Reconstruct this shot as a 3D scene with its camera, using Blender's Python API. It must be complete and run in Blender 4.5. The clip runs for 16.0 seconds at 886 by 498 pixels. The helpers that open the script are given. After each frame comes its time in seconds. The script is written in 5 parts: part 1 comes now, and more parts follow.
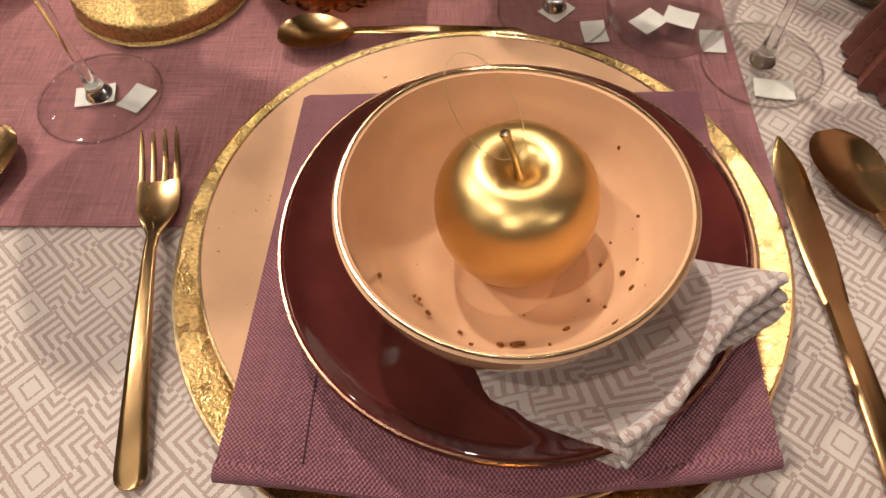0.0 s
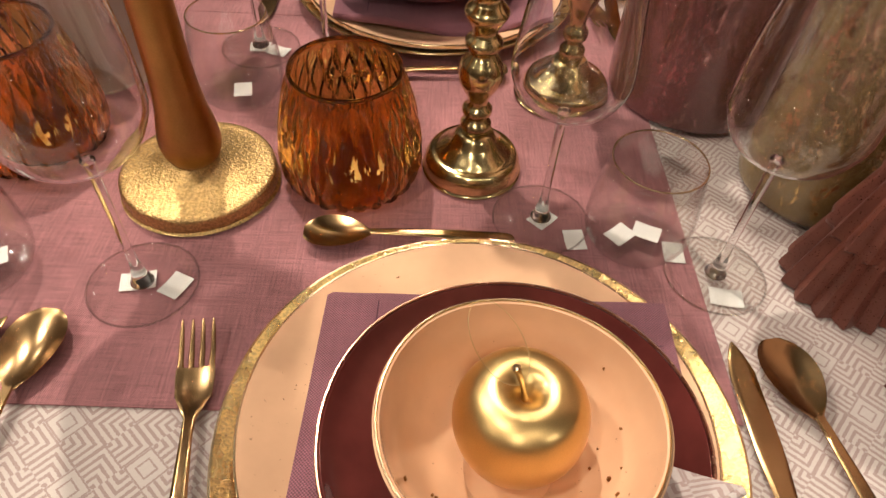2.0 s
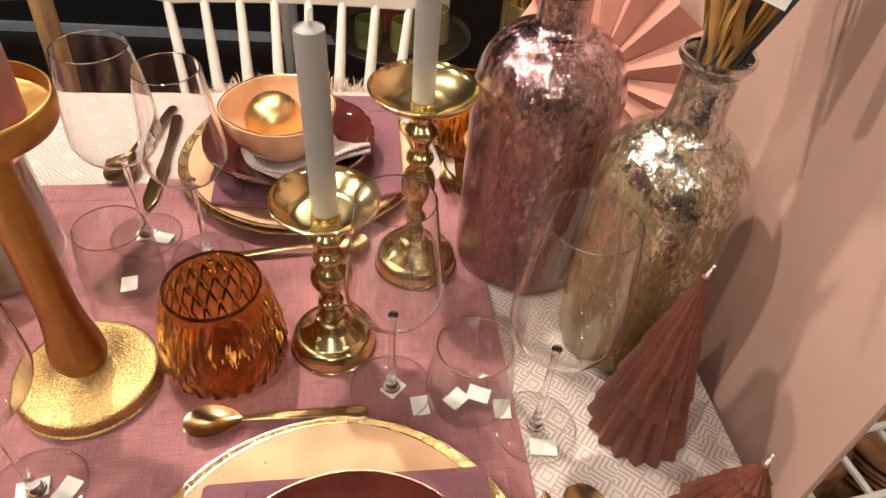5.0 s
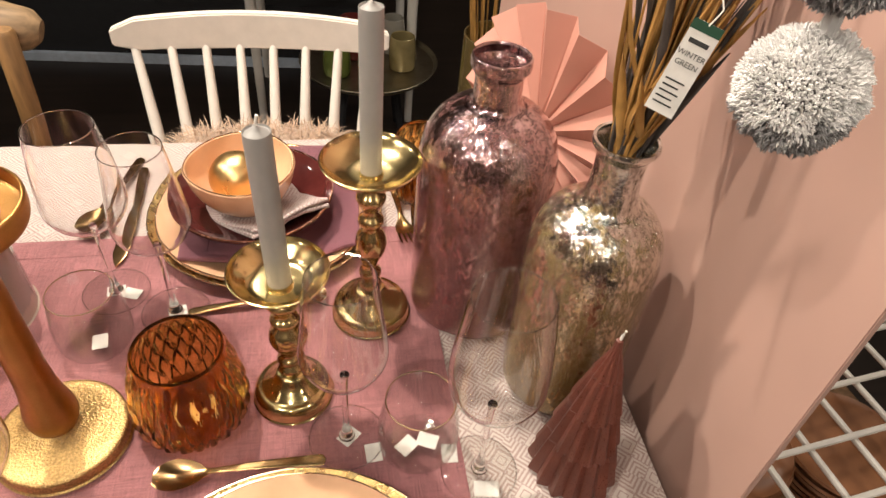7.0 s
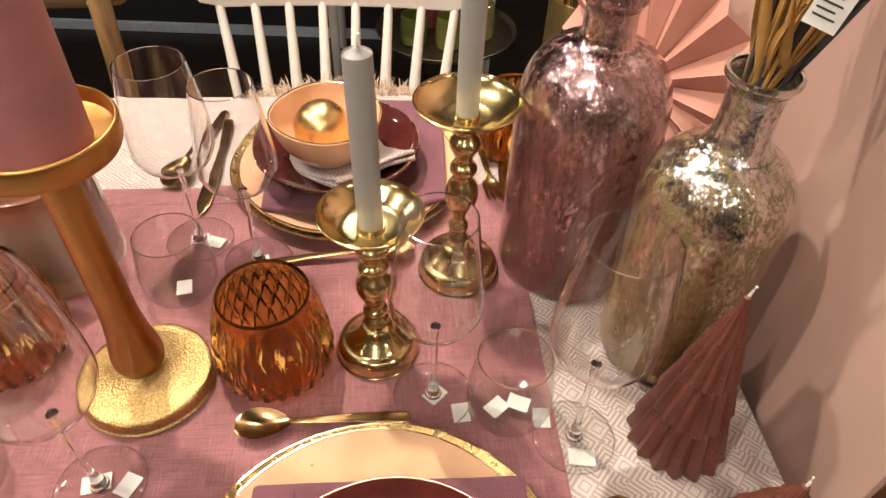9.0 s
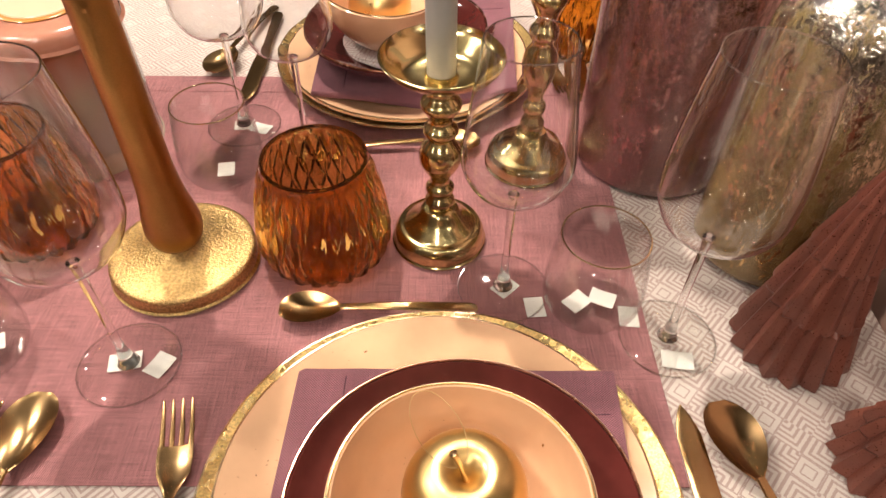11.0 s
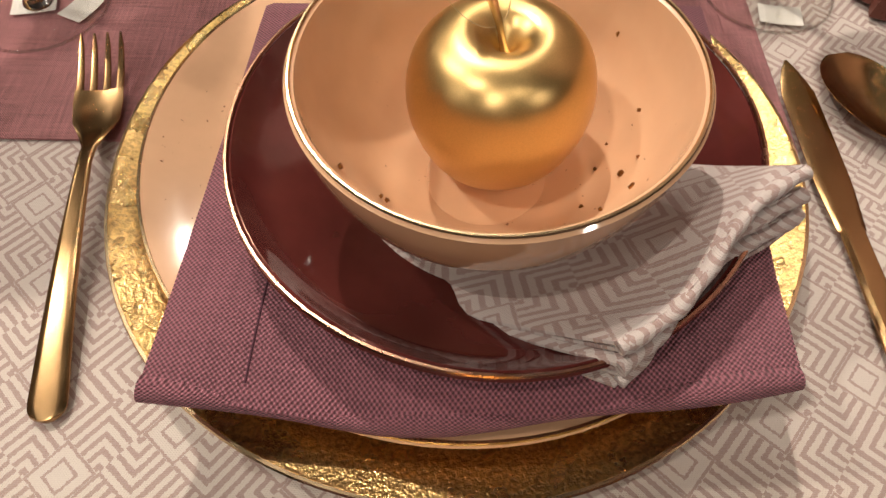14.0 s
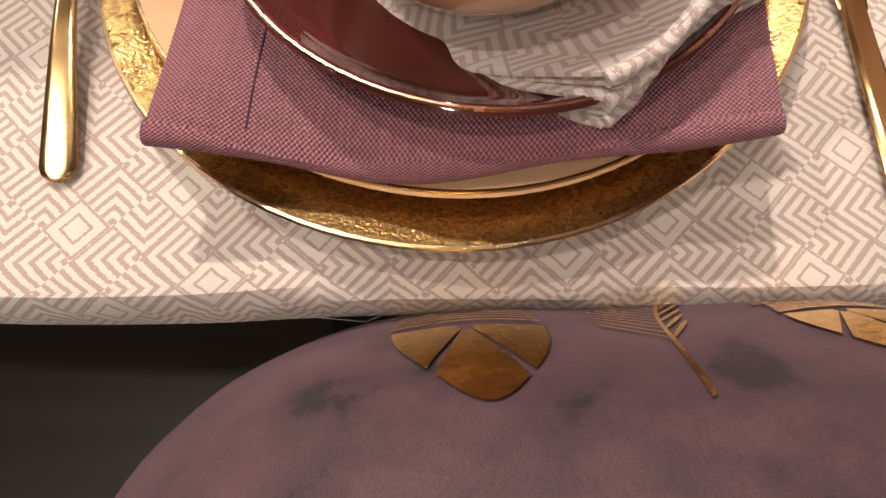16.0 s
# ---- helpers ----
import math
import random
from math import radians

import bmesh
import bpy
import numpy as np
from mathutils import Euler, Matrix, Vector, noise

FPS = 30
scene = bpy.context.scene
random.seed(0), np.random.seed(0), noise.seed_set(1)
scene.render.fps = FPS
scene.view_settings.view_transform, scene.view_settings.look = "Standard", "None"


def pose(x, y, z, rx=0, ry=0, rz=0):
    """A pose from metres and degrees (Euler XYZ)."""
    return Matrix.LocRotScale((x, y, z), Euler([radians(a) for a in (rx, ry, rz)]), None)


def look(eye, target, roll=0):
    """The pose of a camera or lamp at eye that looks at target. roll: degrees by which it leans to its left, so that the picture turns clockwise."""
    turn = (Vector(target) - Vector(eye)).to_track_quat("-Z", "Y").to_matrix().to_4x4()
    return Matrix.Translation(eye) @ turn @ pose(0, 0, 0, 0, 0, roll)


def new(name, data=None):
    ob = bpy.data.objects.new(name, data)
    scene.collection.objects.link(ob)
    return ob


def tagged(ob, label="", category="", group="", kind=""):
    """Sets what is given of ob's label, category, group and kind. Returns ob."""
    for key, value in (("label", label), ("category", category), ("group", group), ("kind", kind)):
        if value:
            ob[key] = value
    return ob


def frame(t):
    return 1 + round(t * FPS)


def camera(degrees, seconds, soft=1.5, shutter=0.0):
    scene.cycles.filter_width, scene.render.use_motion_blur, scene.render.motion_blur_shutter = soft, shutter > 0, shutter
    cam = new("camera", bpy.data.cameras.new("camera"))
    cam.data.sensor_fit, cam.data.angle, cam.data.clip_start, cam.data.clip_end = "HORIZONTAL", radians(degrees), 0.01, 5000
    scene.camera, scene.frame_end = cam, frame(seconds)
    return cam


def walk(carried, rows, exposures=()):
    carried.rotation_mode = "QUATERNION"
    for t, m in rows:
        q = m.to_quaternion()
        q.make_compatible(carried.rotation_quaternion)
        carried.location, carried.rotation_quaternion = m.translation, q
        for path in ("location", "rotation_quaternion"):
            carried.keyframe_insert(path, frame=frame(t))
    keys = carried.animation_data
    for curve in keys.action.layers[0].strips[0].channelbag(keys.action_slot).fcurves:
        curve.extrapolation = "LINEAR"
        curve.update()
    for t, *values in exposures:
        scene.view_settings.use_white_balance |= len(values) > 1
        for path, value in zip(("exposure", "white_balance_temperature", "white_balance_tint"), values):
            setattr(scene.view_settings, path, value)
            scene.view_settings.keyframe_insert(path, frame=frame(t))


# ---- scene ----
cam = camera(66.9, 16.0)
PATH = [
    (0, (-0.045, -0.037, 1.081), (-0.088, 0.997, -0.63), -1.9),
    (0.5, (-0.051, -0.034, 1.089), (-0.048, 1.039, -0.599), 0.6),
    (1, (-0.057, -0.035, 1.113), (-0.04, 1.135, -0.509), 0.2),
    (1.5, (-0.065, -0.036, 1.138), (-0.019, 1.217, -0.42), 2.9),
    (2, (-0.074, -0.035, 1.159), (-0.014, 1.291, -0.337), 4.1),
    (2.5, (-0.08, -0.032, 1.177), (-0.02, 1.336, -0.28), 3.5),
    (3, (-0.079, -0.028, 1.193), (-0.021, 1.373, -0.233), 2.8),
    (3.5, (-0.063, -0.025, 1.213), (0.025, 1.419, -0.168), 2.3),
    (4, (-0.044, -0.028, 1.238), (0.13, 1.419, -0.132), 3.8),
    (4.5, (-0.026, -0.031, 1.271), (0.207, 1.407, -0.099), 4.9),
    (5, (-0.01, -0.034, 1.318), (0.257, 1.407, -0.043), 5.4),
    (7.5, (0.02, -0.041, 1.404), (0.345, 1.4, 0.055), 5.7),
    (8, (0.013, -0.041, 1.379), (0.298, 1.4, 0.022), 4.9),
    (8.5, (0.004, -0.029, 1.36), (0.214, 1.401, -0.023), 3.7),
    (9, (-0.01, -0.028, 1.343), (0.128, 1.401, -0.049), 2.6),
    (9.5, (-0.021, -0.029, 1.314), (0.035, 1.357, -0.128), 1.0),
    (10, (-0.026, -0.033, 1.287), (-0.021, 1.323, -0.184), 0.6),
    (12.5, (-0.054, -0.029, 1.09), (0.007, 1.412, -0.296), 2.2),
    (13, (-0.056, -0.032, 1.062), (-0.035, 1.311, -0.419), 1.0),
    (13.5, (-0.049, -0.039, 1.043), (-0.045, 1.177, -0.545), -0.1),
    (14, (-0.041, -0.053, 1.024), (-0.032, 0.993, -0.68), 1.5),
    (14.5, (-0.038, -0.068, 1.01), (-0.056, 0.877, -0.753), 0.1),
    (15, (-0.041, -0.079, 1.005), (-0.028, 0.692, -0.84), 0.7),
    (15.5, (-0.04, -0.092, 1.006), (-0.019, 0.644, -0.853), 2.9),
    (16, (-0.036, -0.1, 1.01), (-0.032, 0.627, -0.854), 1.6),
]
walk(cam, [(t, look(eye, target, roll)) for t, eye, target, roll in PATH],
     [(0, -0.40), (1, -0.28), (2, -0.16), (2.5, 0.04), (3.5, 0.2), (5, 0.18), (7.5, 0.18), (10, 0.15), (12.5, 0.03), (13.2, -0.24), (14, -0.38), (15, -0.08), (16, 0.06)])

# ---- light and room ----
ROOM = (-3.2, 2.6, -2.4, 3.6, 2.9)  # x0, x1, y0, y1, ceiling
TOP = 0.75  # table top
scene.cycles.transparent_max_bounces = 24
world = bpy.data.worlds.new("shop_air")
scene.world = world
world.use_nodes = True
world.node_tree.nodes["Background"].inputs[0].default_value = (1.0, 0.86, 0.76, 1)
world.node_tree.nodes["Background"].inputs[1].default_value = 0.22


def spot(name, eye, target, watts, size=62, radius=0.036, colour=(1.0, 0.88, 0.745)):
    lamp = bpy.data.lights.new(name, "SPOT")
    lamp.energy, lamp.color, lamp.spot_size, lamp.spot_blend, lamp.shadow_soft_size = watts, colour, radians(size), 0.5, radius
    ob = new(name, lamp)
    ob.matrix_world = look(eye, target)
    return ob


LAMPS = [
    ((0.55, -0.85, 2.72), (0.1, 0.35, 0.75), 16, 62),
    ((-0.85, -0.35, 2.72), (-0.15, 0.4, 0.75), 60, 62),
    ((0.75, 1.05, 2.72), (0.05, 0.5, 0.75), 22, 62),
    ((-0.55, 1.25, 2.72), (-0.2, 0.6, 0.75), 172, 62),
    ((0.1, 2.2, 2.72), (0.0, 1.0, 0.75), 45, 62),
    ((-0.3, -1.3, 2.72), (0.25, 0.5, 1.0), 32, 62),
    ((-1.5, 0.6, 2.72), (-0.2, 0.5, 0.8), 105, 62),
    # unseen narrow spot, added only to brighten the middle of the table
    ((0.02, 0.98, 2.72), (0.02, 0.50, 0.75), 46, 27),
]
for eye, target, watts, wide in LAMPS:
    spot("ceiling_spot", eye, target, watts, wide)
# unseen point lamps added as fill, in place of the shop's other lights
for x, y in ((-2.3, -1.2), (-2.3, 1.6), (1.7, -1.4), (1.6, 1.9), (-0.4, -1.9)):
    lamp = bpy.data.lights.new("shop_fill_lamp", "POINT")
    lamp.energy, lamp.color, lamp.shadow_soft_size = 30, (1.0, 0.92, 0.81), 0.08
    new("shop_fill_lamp", lamp).location = (x, y, 2.45)


# ---- materials ----
def material(name):
    m = bpy.data.materials.new(name)
    m.use_nodes = True
    nt = m.node_tree
    return m, nt, nt.nodes["Principled BSDF"]


def node(nt, kind, **values):
    n = nt.nodes.new(kind)
    for k, v in values.items():
        if k in n.inputs:
            n.inputs[k].default_value = v
    return n


def coords(nt, scale=(1, 1, 1), out="Object", rot=(0, 0, 0)):
    t = nt.nodes.new("ShaderNodeTexCoord")
    mp = nt.nodes.new("ShaderNodeMapping")
    mp.inputs["Scale"].default_value = scale
    mp.inputs["Rotation"].default_value = rot
    nt.links.new(t.outputs[out], mp.inputs["Vector"])
    return mp.outputs[0]


def noise_tex(nt, vec, scale, detail=3.0, rough=0.55):
    n = nt.nodes.new("ShaderNodeTexNoise")
    n.inputs["Scale"].default_value, n.inputs["Detail"].default_value, n.inputs["Roughness"].default_value = scale, detail, rough
    nt.links.new(vec, n.inputs["Vector"])
    return n.outputs["Fac"]


def ramp(nt, fac, stops):
    r = nt.nodes.new("ShaderNodeValToRGB")
    els = r.color_ramp.elements
    while len(els) < len(stops):
        els.new(0.5)
    for e, (p, c) in zip(els, stops):
        e.position, e.color = p, (*c, 1) if len(c) == 3 else c
    nt.links.new(fac, r.inputs[0])
    return r.outputs[0]


def grey(a, b):
    return [(a, (0, 0, 0)), (b, (1, 1, 1))]


def calc(nt, op, a, b=None, c=None):
    n = nt.nodes.new("ShaderNodeMath")
    n.operation = op
    for i, v in enumerate((a, b, c)):
        if v is None:
            continue
        if isinstance(v, (int, float)):
            n.inputs[i].default_value = v
        else:
            nt.links.new(v, n.inputs[i])
    return n.outputs[0]


def blend(nt, fac, a, b):
    n = nt.nodes.new("ShaderNodeMix")
    n.data_type = "RGBA"
    if isinstance(fac, (int, float)):
        n.inputs[0].default_value = fac
    else:
        nt.links.new(fac, n.inputs[0])
    for i, v in ((6, a), (7, b)):
        if isinstance(v, tuple):
            n.inputs[i].default_value = (*v, 1)
        else:
            nt.links.new(v, n.inputs[i])
    return n.outputs[2]


def bump(nt, bsdf, height, strength, distance):
    b = nt.nodes.new("ShaderNodeBump")
    b.inputs["Strength"].default_value, b.inputs["Distance"].default_value = strength, distance
    nt.links.new(height, b.inputs["Height"])
    nt.links.new(b.outputs[0], bsdf.inputs["Normal"])


def plain(name, colour, rough=0.5, metal=0.0, mottle=0.12, scale=30.0, relief=0.0, relief_scale=300.0, coat=0.0, sheen=0.0):
    m, nt, b = material(name)
    v = coords(nt)
    f = noise_tex(nt, v, scale, 4)
    dark = tuple(c * (1 - mottle) for c in colour)
    light = tuple(min(1, c * (1 + mottle)) for c in colour)
    nt.links.new(ramp(nt, f, [(0.3, dark), (0.7, light)]), b.inputs["Base Color"])
    b.inputs["Roughness"].default_value, b.inputs["Metallic"].default_value = rough, metal
    b.inputs["Coat Weight"].default_value = coat
    b.inputs["Sheen Weight"].default_value = sheen
    if relief:
        bump(nt, b, noise_tex(nt, v, relief_scale, 3), 1.0, relief)
    return m


def weave(name, colour, pitch=0.0006, relief=0.00025, rough=0.85, slub=1.15, sheen=0.06, out="UV", thread=0.26):
    """Plain woven linen: crossed threads with uneven thickness."""
    m, nt, b = material(name)
    v = coords(nt, out=out)
    s = nt.nodes.new("ShaderNodeSeparateXYZ")
    nt.links.new(v, s.inputs[0])
    k = 2 * math.pi / pitch
    a = calc(nt, "SINE", calc(nt, "MULTIPLY", s.outputs[0], k))
    c = calc(nt, "SINE", calc(nt, "MULTIPLY", s.outputs[1], k))
    h = calc(nt, "MULTIPLY", a, c)
    slubx = noise_tex(nt, coords(nt, (30, 620, 1), out), 1.0, 2)
    sluby = noise_tex(nt, coords(nt, (620, 30, 1), out), 1.0, 2)
    sl = calc(nt, "ADD", slubx, sluby)
    broad = noise_tex(nt, coords(nt, (1, 1, 1), out), 14.0, 3)
    slubs = calc(nt, "MULTIPLY", calc(nt, "SUBTRACT", sl, 1.0), slub)
    clouds = calc(nt, "MULTIPLY", calc(nt, "SUBTRACT", broad, 0.5), 0.55)
    f = calc(nt, "ADD", calc(nt, "ADD", slubs, clouds), calc(nt, "ADD", calc(nt, "MULTIPLY", h, thread), 0.42))
    dark, light = tuple(x * 0.42 for x in colour), tuple(min(1, x * 1.75) for x in colour)
    nt.links.new(ramp(nt, f, [(0.0, dark), (0.38, colour), (0.95, light)]), b.inputs["Base Color"])
    b.inputs["Roughness"].default_value = rough
    b.inputs["Sheen Weight"].default_value = sheen
    bump(nt, b, calc(nt, "ADD", h, sl), 0.8, relief)
    return m


def jacquard(name, cell=0.0205, rings=4.5, base=(0.66, 0.595, 0.54), stripe=(0.28, 0.145, 0.125)):
    """Woven cloth with a lattice of nested right-angled stripes set on the diagonal."""
    m, nt, b = material(name)
    v = coords(nt, (1 / cell, 1 / cell, 1), "UV", (0, 0, radians(42)))
    s = nt.nodes.new("ShaderNodeSeparateXYZ")
    jit = nt.nodes.new("ShaderNodeTexNoise")
    jit.inputs["Scale"].default_value, jit.inputs["Detail"].default_value = 1.0, 1.0
    nt.links.new(coords(nt, (900, 900, 1), "UV"), jit.inputs["Vector"])
    shake = nt.nodes.new("ShaderNodeVectorMath")
    shake.operation = "MULTIPLY_ADD"
    shake.inputs[1].default_value = (0.07, 0.07, 0)
    nt.links.new(jit.outputs["Color"], shake.inputs[0])
    nt.links.new(v, shake.inputs[2])
    nt.links.new(shake.outputs[0], s.inputs[0])
    fu, fv = calc(nt, "FRACT", s.outputs[0]), calc(nt, "FRACT", s.outputs[1])
    iu, iv = calc(nt, "FLOOR", s.outputs[0]), calc(nt, "FLOOR", s.outputs[1])
    # direction of the nesting changes from cell to cell
    pu = calc(nt, "FLOORED_MODULO", calc(nt, "ADD", iu, iv), 2.0)
    pv = calc(nt, "FLOORED_MODULO", calc(nt, "FLOOR", calc(nt, "MULTIPLY", calc(nt, "SUBTRACT", iu, iv), 0.5)), 2.0)
    au = calc(nt, "ABSOLUTE", calc(nt, "SUBTRACT", fu, pu))
    av = calc(nt, "ABSOLUTE", calc(nt, "SUBTRACT", fv, pv))
    d = calc(nt, "MAXIMUM", au, av)
    # every third cell holds a closed lozenge
    q = calc(nt, "FLOORED_MODULO", calc(nt, "ADD", iu, calc(nt, "MULTIPLY", iv, 2.0)), 5.0)
    loz = calc(nt, "LESS_THAN", q, 0.5)
    dl = calc(nt, "MULTIPLY", calc(nt, "MAXIMUM", calc(nt, "ABSOLUTE", calc(nt, "SUBTRACT", fu, 0.5)), calc(nt, "ABSOLUTE", calc(nt, "SUBTRACT", fv, 0.5))), 2.0)
    ring = calc(nt, "FRACT", calc(nt, "MULTIPLY", d, rings))
    lring = calc(nt, "FRACT", calc(nt, "SUBTRACT", calc(nt, "MULTIPLY", dl, 2.13), 0.46))
    a = calc(nt, "LESS_THAN", calc(nt, "ABSOLUTE", calc(nt, "SUBTRACT", ring, 0.45)), 0.23)
    c = calc(nt, "LESS_THAN", calc(nt, "ABSOLUTE", calc(nt, "SUBTRACT", lring, 0.5)), 0.13)
    pat = calc(nt, "ADD", calc(nt, "MULTIPLY", a, calc(nt, "SUBTRACT", 1.0, loz)), calc(nt, "MULTIPLY", calc(nt, "MULTIPLY", c, calc(nt, "GREATER_THAN", dl, 0.28)), loz))
    # thread steps and uneven weave
    thread = calc(nt, "SINE", calc(nt, "MULTIPLY", nt_sep(nt, "UV", 1), 2 * math.pi / 0.00075))
    twill = calc(nt, "SINE", calc(nt, "MULTIPLY", calc(nt, "ADD", nt_sep(nt, "UV", 0), nt_sep(nt, "UV", 1)), 2 * math.pi / 0.0011))
    fine = noise_tex(nt, coords(nt, (700, 1600, 1), "UV"), 1.0, 2)
    broad = noise_tex(nt, coords(nt, (1, 1, 1), "UV"), 9.0, 3)
    fac = calc(nt, "MULTIPLY", pat, calc(nt, "ADD", calc(nt, "ADD", calc(nt, "MULTIPLY", fine, 0.5), 0.52), calc(nt, "MULTIPLY", thread, 0.12)))
    col = blend(nt, fac, base, stripe)
    speck = calc(nt, "ADD", calc(nt, "MULTIPLY", thread, 0.10), calc(nt, "MULTIPLY", noise_tex(nt, coords(nt, (1500, 900, 1), "UV"), 1.0, 1), 0.45))
    col = blend(nt, speck, col, (0.50, 0.42, 0.40))
    col = blend(nt, calc(nt, "MULTIPLY", broad, 0.18), col, (0.45, 0.36, 0.33))
    nt.links.new(col, b.inputs["Base Color"])
    b.inputs["Roughness"].default_value = 0.85
    b.inputs["Sheen Weight"].default_value = 0.2
    bump(nt, b, calc(nt, "ADD", calc(nt, "MULTIPLY", pat, -0.5), calc(nt, "MULTIPLY", calc(nt, "ADD", thread, twill), 0.35)), 0.7, 0.0003)
    return m


def nt_sep(nt, out, i):
    s = nt.nodes.new("ShaderNodeSeparateXYZ")
    nt.links.new(coords(nt, out=out), s.inputs[0])
    return s.outputs[i]


def gold(name, colour=(0.83, 0.52, 0.16), rough=0.28, grain=0.0, grain_scale=500.0, stain=0.25, brushed=None, grain_shade=0.3):
    """Gold-toned metal; grain gives it a sandy cast skin with shade painted into hollows."""
    m, nt, b = material(name)
    v = coords(nt)
    f = noise_tex(nt, v, 25.0, 4)
    col = ramp(nt, f, [(0.3, tuple(c * (1 - stain) for c in colour)), (0.7, colour)])
    b.inputs["Metallic"].default_value = 1.0
    nt.links.new(ramp(nt, noise_tex(nt, v, 60.0, 3), [(0.3, (rough * 0.85,) * 3), (0.7, (rough * 1.18,) * 3)]), b.inputs["Roughness"])
    if brushed:
        bump(nt, b, noise_tex(nt, coords(nt, brushed), 1.0, 2), 0.35, 0.0001)
    elif grain:
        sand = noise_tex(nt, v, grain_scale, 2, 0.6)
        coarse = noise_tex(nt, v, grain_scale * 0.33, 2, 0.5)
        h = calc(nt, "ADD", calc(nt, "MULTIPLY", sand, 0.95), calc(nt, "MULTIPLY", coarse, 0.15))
        # shade put into the colour at the bump's low spots, so the grain shows
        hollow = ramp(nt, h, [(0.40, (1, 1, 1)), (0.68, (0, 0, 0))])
        col = blend(nt, calc(nt, "MULTIPLY", hollow, grain_shade), col, tuple(c * 0.3 for c in colour))
        bump(nt, b, h, 1.0, grain)
    nt.links.new(col, b.inputs["Base Color"])
    return m


def glaze(name, colour, rough=0.1, spots=None, mottle=0.08):
    """Glazed stoneware with soft clouding."""
    m, nt, b = material(name)
    v = coords(nt)
    col = ramp(nt, noise_tex(nt, v, 22.0, 4), [(0.3, tuple(c * (1 - mottle) for c in colour)), (0.7, tuple(min(1, c * (1 + mottle)) for c in colour))])
    if spots:
        fleck = ramp(nt, noise_tex(nt, v, 330.0, 2), grey(0.72, 0.74))
        patch = ramp(nt, noise_tex(nt, v, 18.0, 2), grey(0.5, 0.6))
        col = blend(nt, calc(nt, "MULTIPLY", fleck, patch), col, spots)
    nt.links.new(col, b.inputs["Base Color"])
    b.inputs["Roughness"].default_value = rough
    b.inputs["Coat Weight"].default_value = 0.5
    b.inputs["Coat Roughness"].default_value = 0.05
    bump(nt, b, noise_tex(nt, v, 40.0, 2), 0.15, 0.0008)
    return m


def clear_glass(name, tint=(1, 1, 1), base=0.035):
    """Thin blown glass: sharp mirror reflections that grow towards its edges, the rest of the light let straight through."""
    m, nt, b = material(name)
    nt.nodes.remove(b)
    tr = nt.nodes.new("ShaderNodeBsdfTransparent")
    tr.inputs[0].default_value = (*tint, 1)
    gloss = nt.nodes.new("ShaderNodeBsdfGlossy")
    gloss.inputs["Roughness"].default_value = 0.03
    facing = nt.nodes.new("ShaderNodeLayerWeight")
    facing.inputs["Blend"].default_value = 0.5
    edge = calc(nt, "ADD", calc(nt, "MULTIPLY", calc(nt, "POWER", facing.outputs["Facing"], 5.0), 0.9), base)
    top = nt.nodes.new("ShaderNodeMixShader")
    nt.links.new(edge, top.inputs[0])
    nt.links.new(tr.outputs[0], top.inputs[1])
    nt.links.new(gloss.outputs[0], top.inputs[2])
    nt.links.new(top.outputs[0], nt.nodes["Material Output"].inputs[0])
    return m


def thick_glass(name, colour=(1, 1, 1), rough=0.0, relief=0.0):
    """Solid glass that bends light."""
    m, nt, b = material(name)
    b.inputs["Base Color"].default_value = (*colour, 1)
    b.inputs["Transmission Weight"].default_value = 1.0
    b.inputs["Roughness"].default_value = rough
    b.inputs["IOR"].default_value = 1.45
    if relief:
        bump(nt, b, noise_tex(nt, coords(nt), 120.0, 2), 0.5, relief)
    return m


